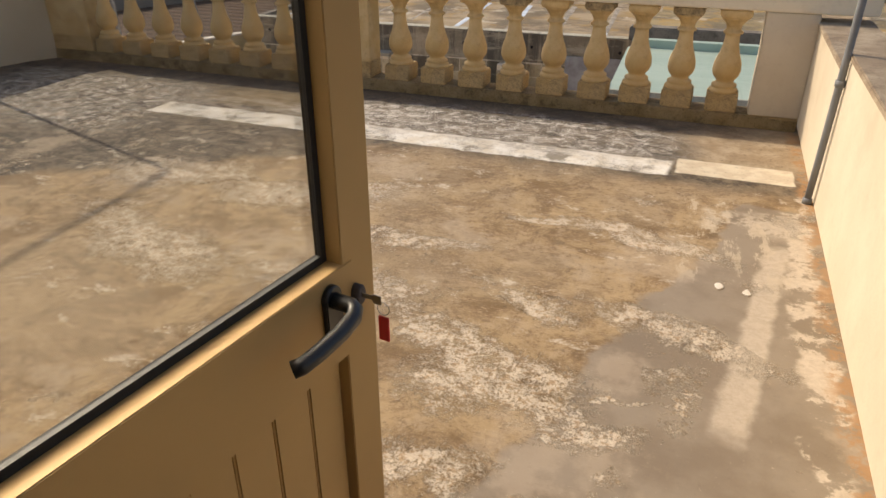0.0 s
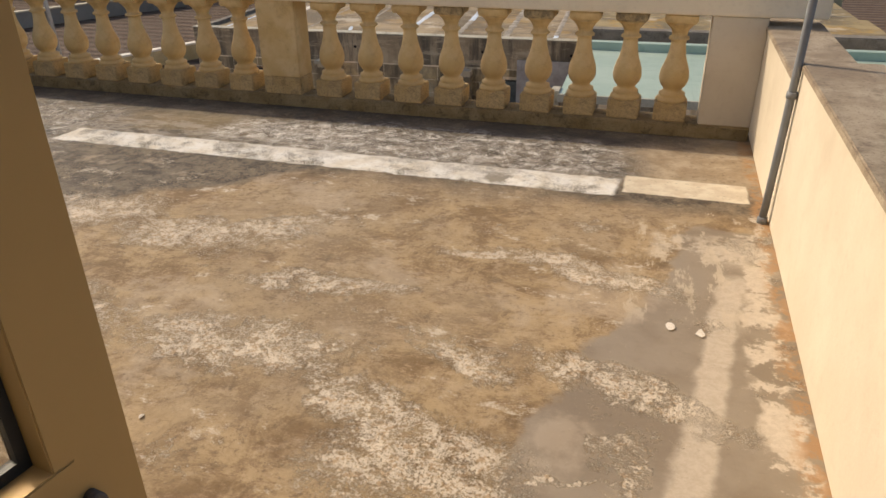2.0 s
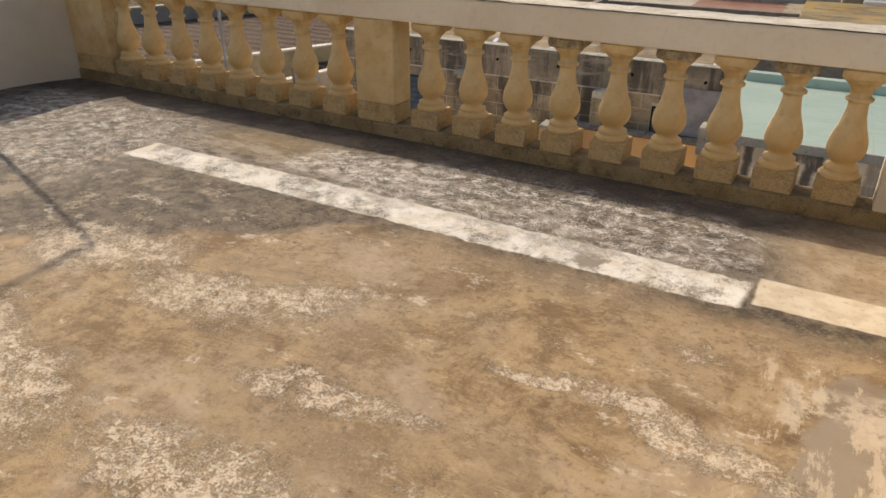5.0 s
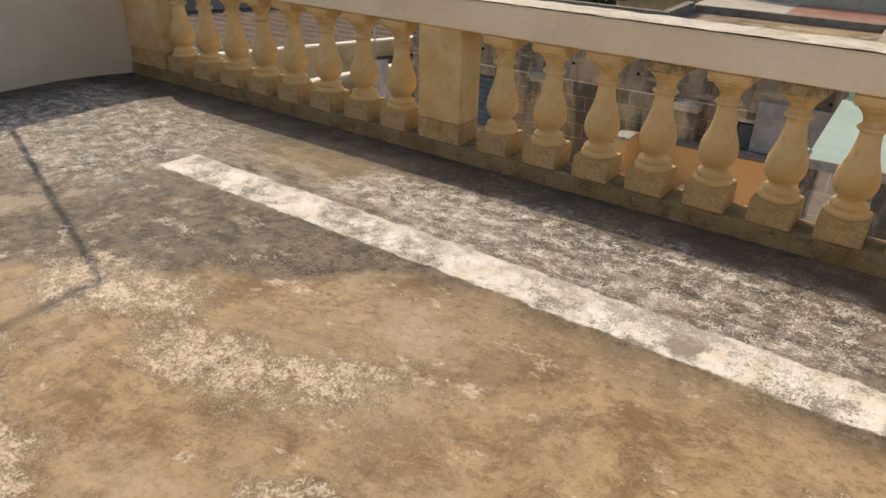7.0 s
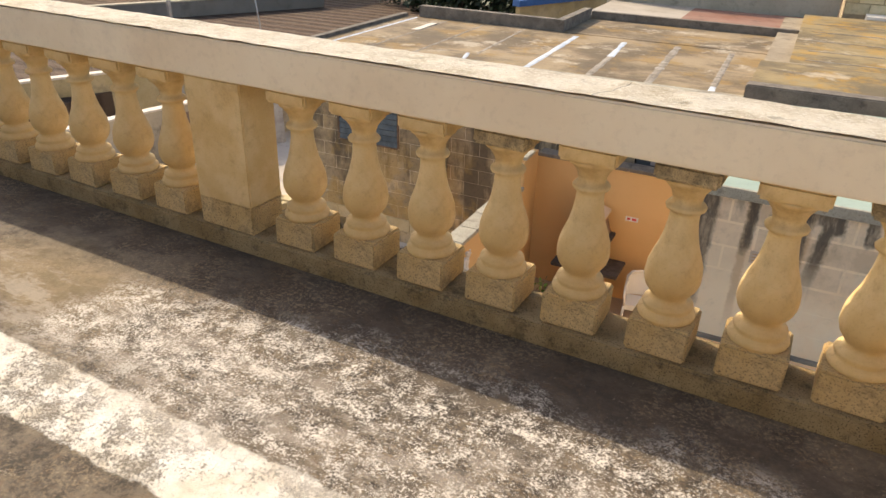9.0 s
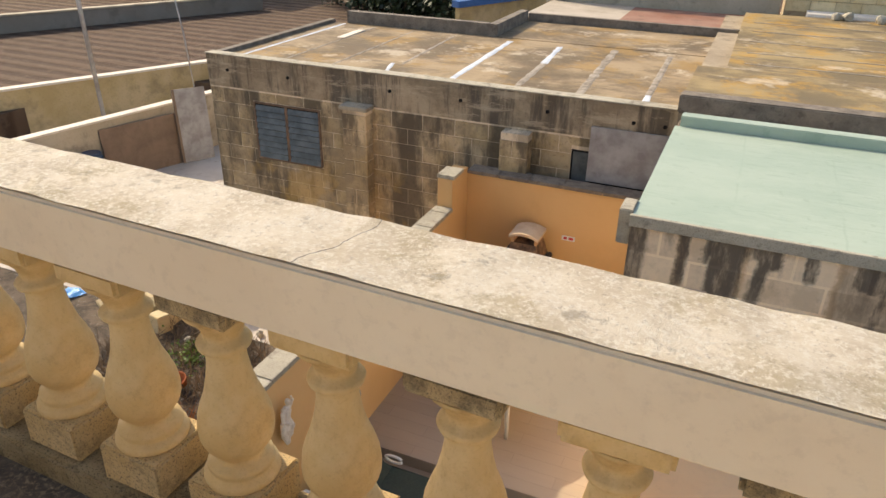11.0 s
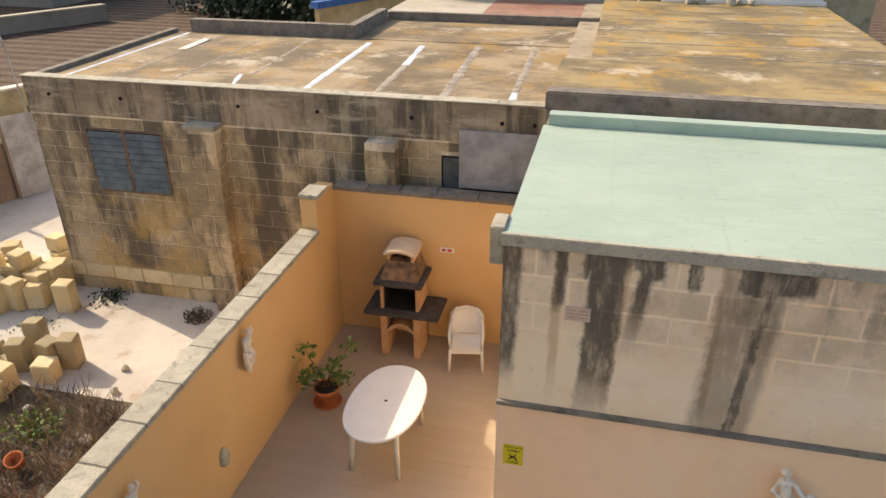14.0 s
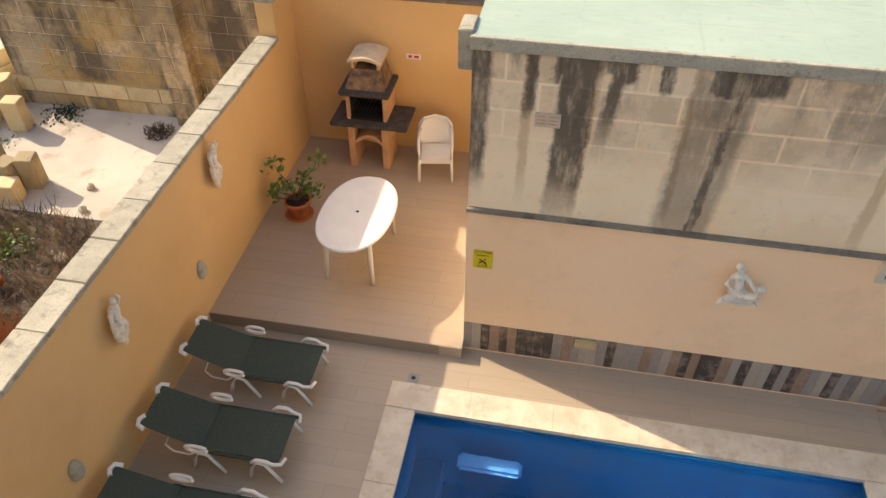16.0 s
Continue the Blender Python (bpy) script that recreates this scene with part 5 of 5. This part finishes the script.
def farmhouse():
    h = thing("farm_building", "low weathered limestone-block farm building with a flat stained roof", "building")
    part("wall", boxes((-9.74, -1.0, HY - 0.006, 19.6, -5.2, -1.33)), "farm_mortar", h, "mortar behind the blocks")
    part("parapet", rough_up(boxes((-9.76, -1.36, HY - 0.01, HY + 0.2, -1.75, -1.17), bevel=0.01), 0.004), "farm_parapet", h, "grey rendered parapet band")
    for x in np.arange(-9.77, -1.4, 1.1):
        part("parapet_cap", rough_up(boxes((x, min(x + 1.1, -1.36) - 0.004, HY - 0.03, HY + 0.21, -1.169, -1.15), bevel=0.005), 0.004), "coping", h, "thin pale cap slab")
    part("roof", boxes((-9.66, -0.98, HY + 0.2, 19.6, -1.4, -1.24)), "farm_roof", h, "stained flat roof")
    part("roof_kerb", boxes((-9.76, -9.6, HY + 0.2, 19.6, -1.4, -1.17), bevel=0.01), "dark_coping", h, "grey roof kerb")
    for row in ((-9.3, -5.85, 19.6, 19.8, -1.4, -0.98), (-5.85, -5.65, 19.6, 21.8, -1.4, -0.98), (-5.65, -0.4, 21.8, 21.95, -1.4, -1.05)):
        part("roof_kerb", boxes(row, bevel=0.01), "dark_coping", h, "grey roof kerb")
    part("rear_roof", boxes((-5.65, -0.4, 19.61, 21.8, -1.42, -1.23)), "farm_roof", h, "stained rear roof")
    # sealed joints
    for x0, x1, m, y0, y1, w in ((-9.3, -9.3, "blue_line", 15.6, 19.5, 0.09), (-8.4, -8.45, "dark_line", 15.6, 19.4, 0.05), (-7.4, -7.5, "dark_line", 15.6, 19.3, 0.05), (-6.24, -6.5, "blue_line", 15.5, 16.4, 0.08), (-6.32, -6.5, "dark_line", 16.4, 19.2, 0.07),
                                 (-5.1, -5.25, "blue_line", 15.55, 19.3, 0.13), (-3.97, -4.05, "dark_line", 15.5, 17.6, 0.13), (-4.05, -4.17, "blue_line", 17.6, 19.2, 0.13), (-2.95, -3.1, "dark_line", 15.5, 19.4, 0.15), (-1.93, -1.96, "blue_line", 15.5, 16.2, 0.12), (-1.96, -2.03, "dark_line", 16.2, 19.3, 0.12), (-0.95, -0.9, "blue_line", 17.4, 19.6, 0.18)):
        bm = bmesh.new()
        n = 24
        rows = []
        for i in range(n + 1):
            t = i / n
            cx, cy = x0 + (x1 - x0) * t, y0 + (y1 - y0) * t
            a = w / 2 * (1 + 0.5 * noise.noise(Vector((cx * 3, cy * 5, 1))))
            rows.append([bm.verts.new((cx + s * a, cy, -1.234 if abs(s) < 0.6 else -1.241)) for s in (-1, -0.5, 0.5, 1)])
        for p, q in zip(rows, rows[1:]):
            for k in range(3):
                bm.faces.new((p[k], p[k + 1], q[k + 1], q[k]))
        part("joint_seal", bm, m, h)
    part("patch", rough_up(boxes((-8.62, -8.45, 18.0, 18.9, -1.24, -1.225)), 0.03, 3), "plaster_white", h, "white patch on the roof")
    for i in range(2):
        x = -6.79 if i == 0 else -3.96
        low = -5.1 if i == 0 else -2.7
        b = part("buttress", boxes((x + 0.01, x + 0.45, HY - 0.25, HY - 0.003, low, -1.775)), "farm_mortar", h, "block buttress with a flat cap")
        z, k = low, 0
        while z < -1.9:
            top = min(z + 0.272, -1.77)
            cuts = ((x, x + 0.46),) if k % 2 else ((x, x + 0.2), (x + 0.212, x + 0.46))
            for c0, c1 in cuts:
                part("block", rough_up(boxes((c0, c1, HY - 0.26, HY - 0.02, z + 0.004, top - 0.006), bevel=0.006), 0.005, 3, z), "farm_block", b)
            z, k = z + 0.272, k + 1
    part("buttress_cap", boxes((-6.83, -6.3, HY - 0.3, HY - 0.003, -1.769, -1.70), bevel=0.01), "coping", h)
    # louvred window
    w = part("window", boxes((-8.79, -8.76, HY - 0.03, HY + 0.01, -3.0, -1.95), (-7.42, -7.385, HY - 0.03, HY + 0.01, -3.0, -1.95), (-8.12, -8.07, HY - 0.03, HY + 0.01, -3.0, -1.95), (-8.76, -7.42, HY - 0.03, HY + 0.01, -1.97, -1.94), (-8.76, -7.42, HY - 0.03, HY + 0.01, -3.02, -2.99)), "bronze_frame", h, "brown wooden window frame")
    # flat black sheet: the unlit inside behind the louvres, put into colour
    part("window_dark", boxes((-8.76, -7.42, HY - 0.012, HY - 0.008, -2.99, -1.97)), "soot_and_painted_shade", w)
    for k in range(9):
        for a, b in ((-8.755, -8.125), (-8.065, -7.425)):
            bm = boxes((a, b, -0.004, 0.004, -0.06, 0.06))
            bmesh.ops.transform(bm, matrix=pose(0, HY - 0.02, -2.93 + k * 0.112, -18), verts=bm.verts)
            part("louvre", bm, "dark_glass", w, "dark glass louvre")
    # the opening's shaded inside is painted as a flat black sheet
    part("opening", boxes((-2.87, -1.4, HY - 0.012, HY + 0.012, -2.62, -1.96)), "soot_and_painted_shade", h, "dark opening")
    part("opening_pane", boxes((-2.84, -2.56, HY - 0.02, HY - 0.013, -2.6, -1.99)), "dark_glass", h)
    part("metal_sheet", boxes((-2.6, -1.38, HY - 0.06, HY - 0.03, -2.42, -1.55), bevel=0.004), "metal_sheet", h, "grey galvanised sheet over the opening")
    # solid plugs; the shade inside the drain holes is their black colour
    for x in (-9.3, -8.0, -6.0, -4.73, -3.3, -2.0, -1.55):
        part("drain_hole", tube([(x, HY - 0.03, -1.43), (x, HY, -1.43)], 0.03, 8), "soot_and_painted_shade", h, "dark drain hole")
    # blocks of the front
    courses = 12
    hgt = 0.272
    for r in range(courses):
        z0 = -5.03 + r * hgt
        x = -9.74 - (0.3 if r % 2 else 0.0)
        while x < -1.4:
            a, b = max(x, -9.74) + 0.006, min(x + 0.58, -1.36) - 0.006
            x += 0.58
            zc = z0 + hgt / 2
            if b - a < 0.06:
                continue
            proud = 0.02 if r < 2 else 0.0
            for p0, p1, q0, q1 in cut_round((a, b, z0 + 0.005, min(z0 + hgt - 0.005, -1.76)), ((-8.8, -7.375, -3.03, -1.93), (-2.88, -1.3, -2.64, -1.9))):
                part("block", rough_up(boxes((p0, p1, HY - 0.012 - proud, HY + 0.03, q0, q1), bevel=0.004), 0.003, 5, a * 3 + r), "fresh_stone" if r == 1 else "farm_block", h)
    # the lower range to the right
    r2 = thing("flat_roof_range", "flat-roofed farm range with an ochre lichen-stained roof", "building")
    part("wall", boxes((-1.38, 3.97, 15.0, 24.3, -5.2, -1.12)), "grey_render", r2)
    part("parapet", rough_up(boxes((-1.4, 3.99, 14.97, 15.25, -1.119, -0.86), bevel=0.02), 0.005), "dark_coping", r2, "dark stained roof edge")
    part("roof", boxes((-1.38, 3.96, 15.25, 17.3, -1.11, -0.93)), "ochre_roof", r2, "ochre stained roof")
    part("rear_roof", boxes((-0.95, 3.96, 17.3, 24.3, -1.11, -1.02)), "ochre_roof", r2, "ochre stained roof")
    for y in (18.2, 19.2, 20.4, 21.6, 22.8):
        part("roof_joint", boxes((-0.7, 3.9, y, y + 0.05, -1.019, -1.013)), "dark_line", r2)
    part("white_edge", boxes((0.4, 4.0, 24.3, 24.9, -5.2, -0.95)), "white", r2, "white roof strip")


def house_body():
    # house body under the terrace
    structure("wall_house", boxes((-6.9, 1.0, -1.6, 6.0, -8.2, -0.3)), "cream", "cream house wall below the terrace", "wall")
    structure("wall_house_back", boxes((-7.0, 1.2, -8.0, -0.26, -8.2, -0.02), (-6.8, -1.4, -4.0, -0.26, -0.02, 3.1), (1.0, 1.2, -4.0, -0.26, -0.02, 3.1), (-1.4, 1.2, -4.2, -4.0, -0.02, 3.1)), "cream", "cream house walls", "wall")
    structure("ceiling", boxes((-6.8, 1.2, -4.2, 0.02, 3.1, 3.3)), "cream", "roof slab of the house", "ceiling")


def outskirts():
    structure("ground", boxes((-400, 400, -300, 700, -6.6, -6.5)), "field", "bare soil reaching the horizon", "ground")
    structure("ground_farmyard", boxes((-18.5, -4.64, 12.55, 24.0, -5.3, G)), "yard_concrete", "pale concrete farmyard", "ground")
    structure("ground_mud", boxes((-18.5, -4.64, 2.0, 12.55, -5.3, G - 0.01)), "mud", "littered muddy ground", "ground")
    structure("field", boxes((-70, -5.9, 21.95, 90, -5.3, -3.9), (-70, -18.3, 10, 21.95, -5.3, -3.9)), "field", "brown ploughed field", "field")
    structure("field_east", boxes((5.0, 80, -10, 90, -5.3, -4.2)), "field", "brown ploughed field", "field")
    # boundary walls west of the farmyard
    low = thing("low_boundary_wall", "low pale plastered boundary wall of the farmyard", "wall")
    bm = boxes((-0.11, 0.11, -7, 3.6, 0, 1.45), bevel=0.01)
    part("wall", bm, "pale_wall", low)
    part("coping", boxes((-0.14, 0.14, -7, 3.6, 1.451, 1.5), bevel=0.01), "plaster_white", low)
    low.matrix_basis = pose(-14.62, 17.2, G, 0, 0, -12)
    up = thing("boundary_wall", "tall yellow limestone boundary wall beside the field", "wall")
    part("wall", boxes((-0.12, 0.12, -8, 9, 0, 1.6), bevel=0.01), "boundary", up)
    part("coping", boxes((-0.15, 0.15, -8, 9, 1.601, 1.66), bevel=0.01), "plaster_white", up)
    up.matrix_basis = pose(-17.9, 18.8, G, 0, 0, -26)
    far = thing("field_wall", "low pale stone wall across the ploughed field", "wall")
    part("wall", boxes((-6, 9.5, -0.15, 0.15, 0, 0.65), bevel=0.02), "grey_wall", far)
    part("coping", boxes((-6, 9.5, -0.2, 0.2, 0.651, 0.72), bevel=0.02), "pale_wall", far)
    far.matrix_basis = pose(-27.2, 26.0, -3.9, 0, 0, 62)
    b = thing("grey_farm_shed", "plain grey rendered shed beyond the field", "building")
    part("wall", boxes((-46, -27.6, 37, 44, -3.9, 0.6)), "grey_wall", b)
    part("roof", boxes((-46.3, -27.4, 36.8, 44.2, 0.6, 0.8)), "grey_render", b)
    part("door", boxes((-44, -42, 36.95, 36.99, -3.9, -1.0)), "darkleaf", b, "dark green door")
    # pole and wires
    for x, y, zb, hgt, r, nm, lab in ((-16.45, 18.6, -4.3, 7.9, 0.055, "pole", "galvanised metal pole on the boundary wall"), (-15.0, 20.6, -3.6, 2.9, 0.02, "rod", "thin rusty rod on the boundary wall")):
        p = thing(nm, lab, nm)
        part("shaft", tube([(x, y, zb), (x - 0.15, y + 0.05, zb + hgt / 2), (x - 0.4, y + 0.1, zb + hgt)], r, 10), "metal_sheet", p)
    # boards, barrel
    bd = thing("plywood_board", "large brown board leaning on the low wall", "board", pose(-15.4, 17.45, G, 0, -20, 63))
    part("board", boxes((-1.02, 1.02, -0.02, 0.02, 0, 1.28), bevel=0.005), "brown_board", bd)
    bd.matrix_basis = pose(-14.12, 17.65, G, -8, 0, 72)
    sh = thing("metal_door_leaf", "grey metal door leaf leaning on the wall, with a rusty edge", "board", pose(-13.55, 18.85, G, -10, 3, 66))
    part("sheet", boxes((-0.4, 0.42, -0.02, 0.02, 0, 1.88), bevel=0.005), "metal_sheet", sh)
    part("edge", boxes((-0.46, -0.4, -0.03, 0.02, 0, 1.88)), "brown_board", sh, "rust-brown edge strip")
    ba = thing("barrel", "dark blue plastic barrel by the low wall", "barrel", pose(-14.4, 16.25, G))
    part("body", lathe([(0.24, 0), (0.27, 0.05), (0.28, 0.3), (0.27, 0.55), (0.24, 0.8), (0.2, 0.86)], 20), "blue_barrel", ba)
    part("rim", lathe([(0.21, 0.85), (0.22, 0.87), (0.21, 0.9)], 20), "blue_barrel", ba)
    # structures behind the farm roofs
    s = thing("blue_topped_wall", "timber-coloured wall with a blue-painted top", "wall", pose(-9.5, 27.4, -3.9, 0, 0, 66))
    part("wall", boxes((-0.3, 4.2, -0.1, 0.1, 0, 2.0)), "boundary", s)
    part("beam", boxes((-0.4, 4.3, -0.16, 0.16, 2.001, 2.2)), "blue_paint", s, "blue-painted beam")
    s = thing("pale_roofed_shed", "low shed with a pale and red flat roof", "building")
    part("roof", boxes((-6.0, -3.7, 22.1, 25.2, -1.5, -1.2)), "pale_roof", s)
    part("red_roof", boxes((-3.69, -0.3, 22.1, 25.0, -1.5, -1.19)), "red_roof", s, "red-painted roof part")
    part("wall", boxes((-6.0, -0.3, 22.1, 25.2, -5.2, -1.5)), "grey_render", s)
    part("rear_wall", boxes((-6.2, -0.2, 25.3, 25.6, -5.2, 0.6)), "pale_wall", s, "stained pale rear wall")
    s = thing("limestone_outbuilding", "yellow limestone-block outbuilding behind the roofs", "building")
    part("wall", boxes((-0.1, 3.3, 24.95, 28.0, -5.2, 0.6)), "mortar", s)
    for r in range(6):
        for k in range(7):
            a = -0.1 + k * 0.55 - (0.27 if r % 2 else 0)
            a0, a1 = max(a, -0.1) + 0.008, min(a + 0.55, 3.3) - 0.008
            if a1 - a0 > 0.08:
                part("block", boxes((a0, a1, 24.92, 24.99, -1.0 + r * 0.27 + 0.008, -1.0 + (r + 1) * 0.27 - 0.008), bevel=0.008), "fresh_stone", s)
    s = thing("dark_stone_wall", "dark rough stone wall in shade", "wall")
    part("wall", boxes((3.35, 5.4, 25.6, 26.4, -5.2, 0.5)), "old_stone", s)
    rng = random.Random(12)
    for x, y in ((1.0, 24.1), (1.25, 24.15), (1.9, 24.0), (2.1, 24.15), (2.35, 24.05)):
        bm = bmesh.new()
        bmesh.ops.create_icosphere(bm, subdivisions=2, radius=rng.uniform(0.08, 0.15), matrix=Matrix.Translation((x, y, -0.95)))
        tagged(part("loose_stone", rough_up(bm, 0.04, 8, x), "coping"), "loose grey stone on the flat roof", "stone", "loose stones")


def one_block(x, y, z, sx, sy, sz, turn, lean, material):
    bm = boxes((-sx / 2, sx / 2, -sy / 2, sy / 2, 0, sz), bevel=0.012)
    rough_up(bm, 0.008, 6, x * 3 + y)
    tagged(part("stone_block", bm, material, at=pose(x, y, z, lean, lean * 0.6, turn)), "squared yellow limestone block in a rough pile" if material == "fresh_stone" else "mossy squared limestone block in a rough pile", "stone block", "piled limestone blocks")


def block_piles():
    rng = random.Random(21)
    # first pile against the corner of the farm building: a row on end, more behind, some on top
    for x, y in ((-11.45, 14.12), (-11.1, 14.08), (-10.78, 14.12), (-10.45, 14.2), (-10.2, 14.38), (-9.98, 14.68)):
        one_block(x, y, G, 0.29, 0.25, 0.55 + rng.uniform(-0.04, 0.04), rng.uniform(-12, 12), rng.uniform(-4, 4), "fresh_stone")
    for i in range(16):
        one_block(-11.35 + (i % 5) * 0.36 + rng.uniform(-0.06, 0.06), 14.5 + (i // 5) * 0.38, G, 0.3, 0.28, rng.uniform(0.36, 0.5), rng.uniform(-30, 30), rng.uniform(-6, 6), rng.choice(("fresh_stone", "fresh_stone", "old_stone")))
    for x, y, z in ((-10.9, 14.75, 0.5), (-10.5, 14.95, 0.5), (-10.05, 15.1, 0.0), (-9.95, 15.15, 0.28), (-10.1, 15.5, 0.0), (-10.15, 15.5, 0.28), (-10.2, 15.55, 0.56), (-9.98, 15.9, 0.0), (-9.98, 15.85, 0.28), (-10.0, 15.85, 0.56), (-9.92, 14.95, 0.28)):
        one_block(x, y, G + z, 0.3, 0.26, 0.27, rng.uniform(-30, 30), rng.uniform(-4, 4), "fresh_stone")
    one_block(-9.3, 14.5, G, 0.29, 0.26, 0.56, 8, 2, "fresh_stone")
    # second pile
    for x, y, s in ((-8.85, 12.9, 0.5), (-8.8, 13.25, 0.62), (-8.4, 13.05, 0.5), (-8.15, 13.15, 0.55)):
        one_block(x, y, G, 0.26, 0.25, s, rng.uniform(-20, 20), rng.uniform(-6, 6), "old_stone")
    one_block(-8.28, 12.75, G, 0.3, 0.27, 0.34, 10, 3, "fresh_stone")
    for x, y in ((-9.5, 12.35), (-9.75, 12.45), (-9.6, 12.75), (-9.35, 12.95), (-9.1, 12.5), (-9.1, 12.2), (-9.3, 12.1), (-9.0, 12.85), (-9.85, 12.2), (-9.3, 12.6), (-8.85, 12.5)):
        one_block(x, y, G, 0.3, 0.24, rng.uniform(0.2, 0.36), rng.uniform(-35, 35), rng.uniform(-14, 14), "old_stone")
    for x, y, s in ((-8.7, 12.15, 0.3), (-8.75, 12.45, 0.4)):
        one_block(x, y, G, 0.3, 0.26, s, rng.uniform(-20, 20), rng.uniform(-8, 8), "fresh_stone")


def tuft(name, label, x, y, z, count, spread, height, material, thick=0.004, seed=1):
    rng = random.Random(seed)
    bm = bmesh.new()
    for i in range(count):
        a = rng.uniform(0, 6.28)
        r = spread * math.sqrt(rng.random())
        p = Vector((x + r * math.cos(a), y + r * math.sin(a), z))
        d = Vector((rng.gauss(0, 0.7), rng.gauss(0, 0.7), 1.0)).normalized() * height * rng.uniform(0.4, 1.0)
        s = d.orthogonal().normalized() * thick
        mid = p + d * 0.5 + Vector((rng.gauss(0, 0.03), rng.gauss(0, 0.03), 0))
        v = [bm.verts.new(q) for q in (p - s, p + s, mid + s, mid - s, p + d)]
        bm.faces.new(v[:4])
        bm.faces.new((v[3], v[2], v[4]))
    return tagged(part(name, bm, material), label, "weeds", "", "stuff")


def leafy(name, label, x, y, z, count, spread, size, material, seed=1, squash=0.6):
    rng = random.Random(seed)
    bm = bmesh.new()
    for i in range(count):
        c = Vector((x + rng.gauss(0, spread), y + rng.gauss(0, spread), z + abs(rng.gauss(0, spread * squash))))
        n = Vector((rng.gauss(0, 1), rng.gauss(0, 1), rng.gauss(0.6, 1))).normalized()
        a = n.orthogonal().normalized() * size
        q = n.cross(a) * 0.6
        bm.faces.new([bm.verts.new(c + w) for w in (a, q, -a, -q)])
    return tagged(part(name, bm, material), label, "weeds", "", "stuff")


def greenery():
    tuft("dry_weeds", "tangle of dry grey weeds and twigs on muddy ground", -7.6, 10.6, G, 2600, 1.9, 0.45, "twig", 0.006, 3)
    tuft("dry_weeds", "dry weeds along the orange wall", -5.5, 11.6, G, 900, 0.9, 0.4, "twig", 0.006, 4)
    tuft("rusty_weed", "clump of rusty brown dry weed", -6.5, 10.0, G, 700, 0.45, 0.5, "rusty_straw", 0.006, 5)
    leafy("weeds", "low green weeds in the mud", -7.7, 11.75, G, 260, 0.2, 0.035, "leaf", 6)
    leafy("weeds", "low green weeds at the foot of the farm building", -8.85, 15.0, G, 260, 0.16, 0.03, "darkleaf", 7, 0.3)
    leafy("weeds", "low green weeds between the stone piles", -9.5, 13.95, G, 160, 0.16, 0.025, "leaf", 8, 0.3)
    tuft("dry_brush", "dark dead brush by the buttress", -7.0, 14.75, G, 160, 0.22, 0.16, "bark", 0.008, 9)
    rng = random.Random(3)
    for x, y, s in ((-10.15, 13.4, 0.19), (-10.95, 12.35, 0.16)):
        bm = bmesh.new()
        bmesh.ops.create_grid(bm, x_segments=8, y_segments=8, size=s)
        for v in bm.verts:
            v.co = Vector((x + v.co.x * (0.5 + 0.5 * (v.co.y + s) / s), y + v.co.y, G + 0.04 + 0.05 * noise.noise(v.co * 9)))
        tagged(part("plastic_sheet", bm, "blue_plastic"), "crumpled bright blue plastic sheet on the ground", "plastic sheet", "blue plastic sheets")
    p = thing("fallen_pot", "empty terracotta pot among dry weeds", "flower pot", pose(-7.35, 11.1, G + 0.05, 20, 10, 0))
    part("pot", lathe([(0.07, 0.0), (0.1, 0.16), (0.115, 0.16), (0.115, 0.19), (0.1, 0.19), (0.09, 0.03)], 20), "terra", p)
    for i in range(26):
        x, y = -7.6 + rng.gauss(0, 0.9), 10.9 + rng.gauss(0, 0.7)
        bm = bmesh.new()
        bmesh.ops.create_icosphere(bm, subdivisions=1, radius=rng.uniform(0.04, 0.1), matrix=Matrix.Translation((x, y, G + 0.03)))
        tagged(part("rubble", rough_up(bm, 0.03, 9, x), "coping"), "grey piece of rubble on muddy ground", "rubble", "rubble")
    # trees beyond the roofs
    def tree(x, y, z, height, width, seed):
        rg = random.Random(seed)
        t = thing("tree", "dense dark green tree beyond the ploughed field", "tree", pose(x, y, z), "trees beyond the field")
        part("trunk", tube([(0, 0, 0), (0.1, 0, height * 0.3), (0, 0.1, height * 0.7)], 0.2, 8, ends=(0.25, 0.08)), "bark", t)
        bm = bmesh.new()
        clumps = [(rg.gauss(0, width * 0.4), rg.gauss(0, width * 0.3), rg.uniform(0.1, 1.0) * height, rg.uniform(0.5, 1.0)) for _ in range(34)]
        for cx, cy, cz, r in clumps:
            for k in range(70):
                d = Vector((rg.gauss(0, 1), rg.gauss(0, 1), rg.gauss(0, 1))).normalized() * r * rg.uniform(0.7, 1.05)
                c = Vector((cx, cy, cz)) + d
                n = (d.normalized() + Vector((rg.gauss(0, 0.5), rg.gauss(0, 0.5), rg.gauss(0, 0.5)))).normalized()
                a = n.orthogonal().normalized() * rg.uniform(0.09, 0.17)
                q = n.cross(a) * 0.7
                bm.faces.new([bm.verts.new(c + w) for w in (a, q, -a, -q)])
        part("crown", bm, "darkleaf", t)
    for i, (x, y) in enumerate(((-19.5, 38), (-17.5, 36.5), (-15.5, 35.5), (-13.4, 34.5), (-11.5, 33.5), (-9.8, 35.0), (-16.5, 38.5))):
        tree(x, y, -3.9, 3.6, 2.0, 30 + i)


DOOR_HINGE, DOOR_TURN = (-0.644, 0.135), 81.5
terrace()
door()
house_body()
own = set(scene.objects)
outskirts()
yard()
yard_things()
farmhouse()
block_piles()
greenery()
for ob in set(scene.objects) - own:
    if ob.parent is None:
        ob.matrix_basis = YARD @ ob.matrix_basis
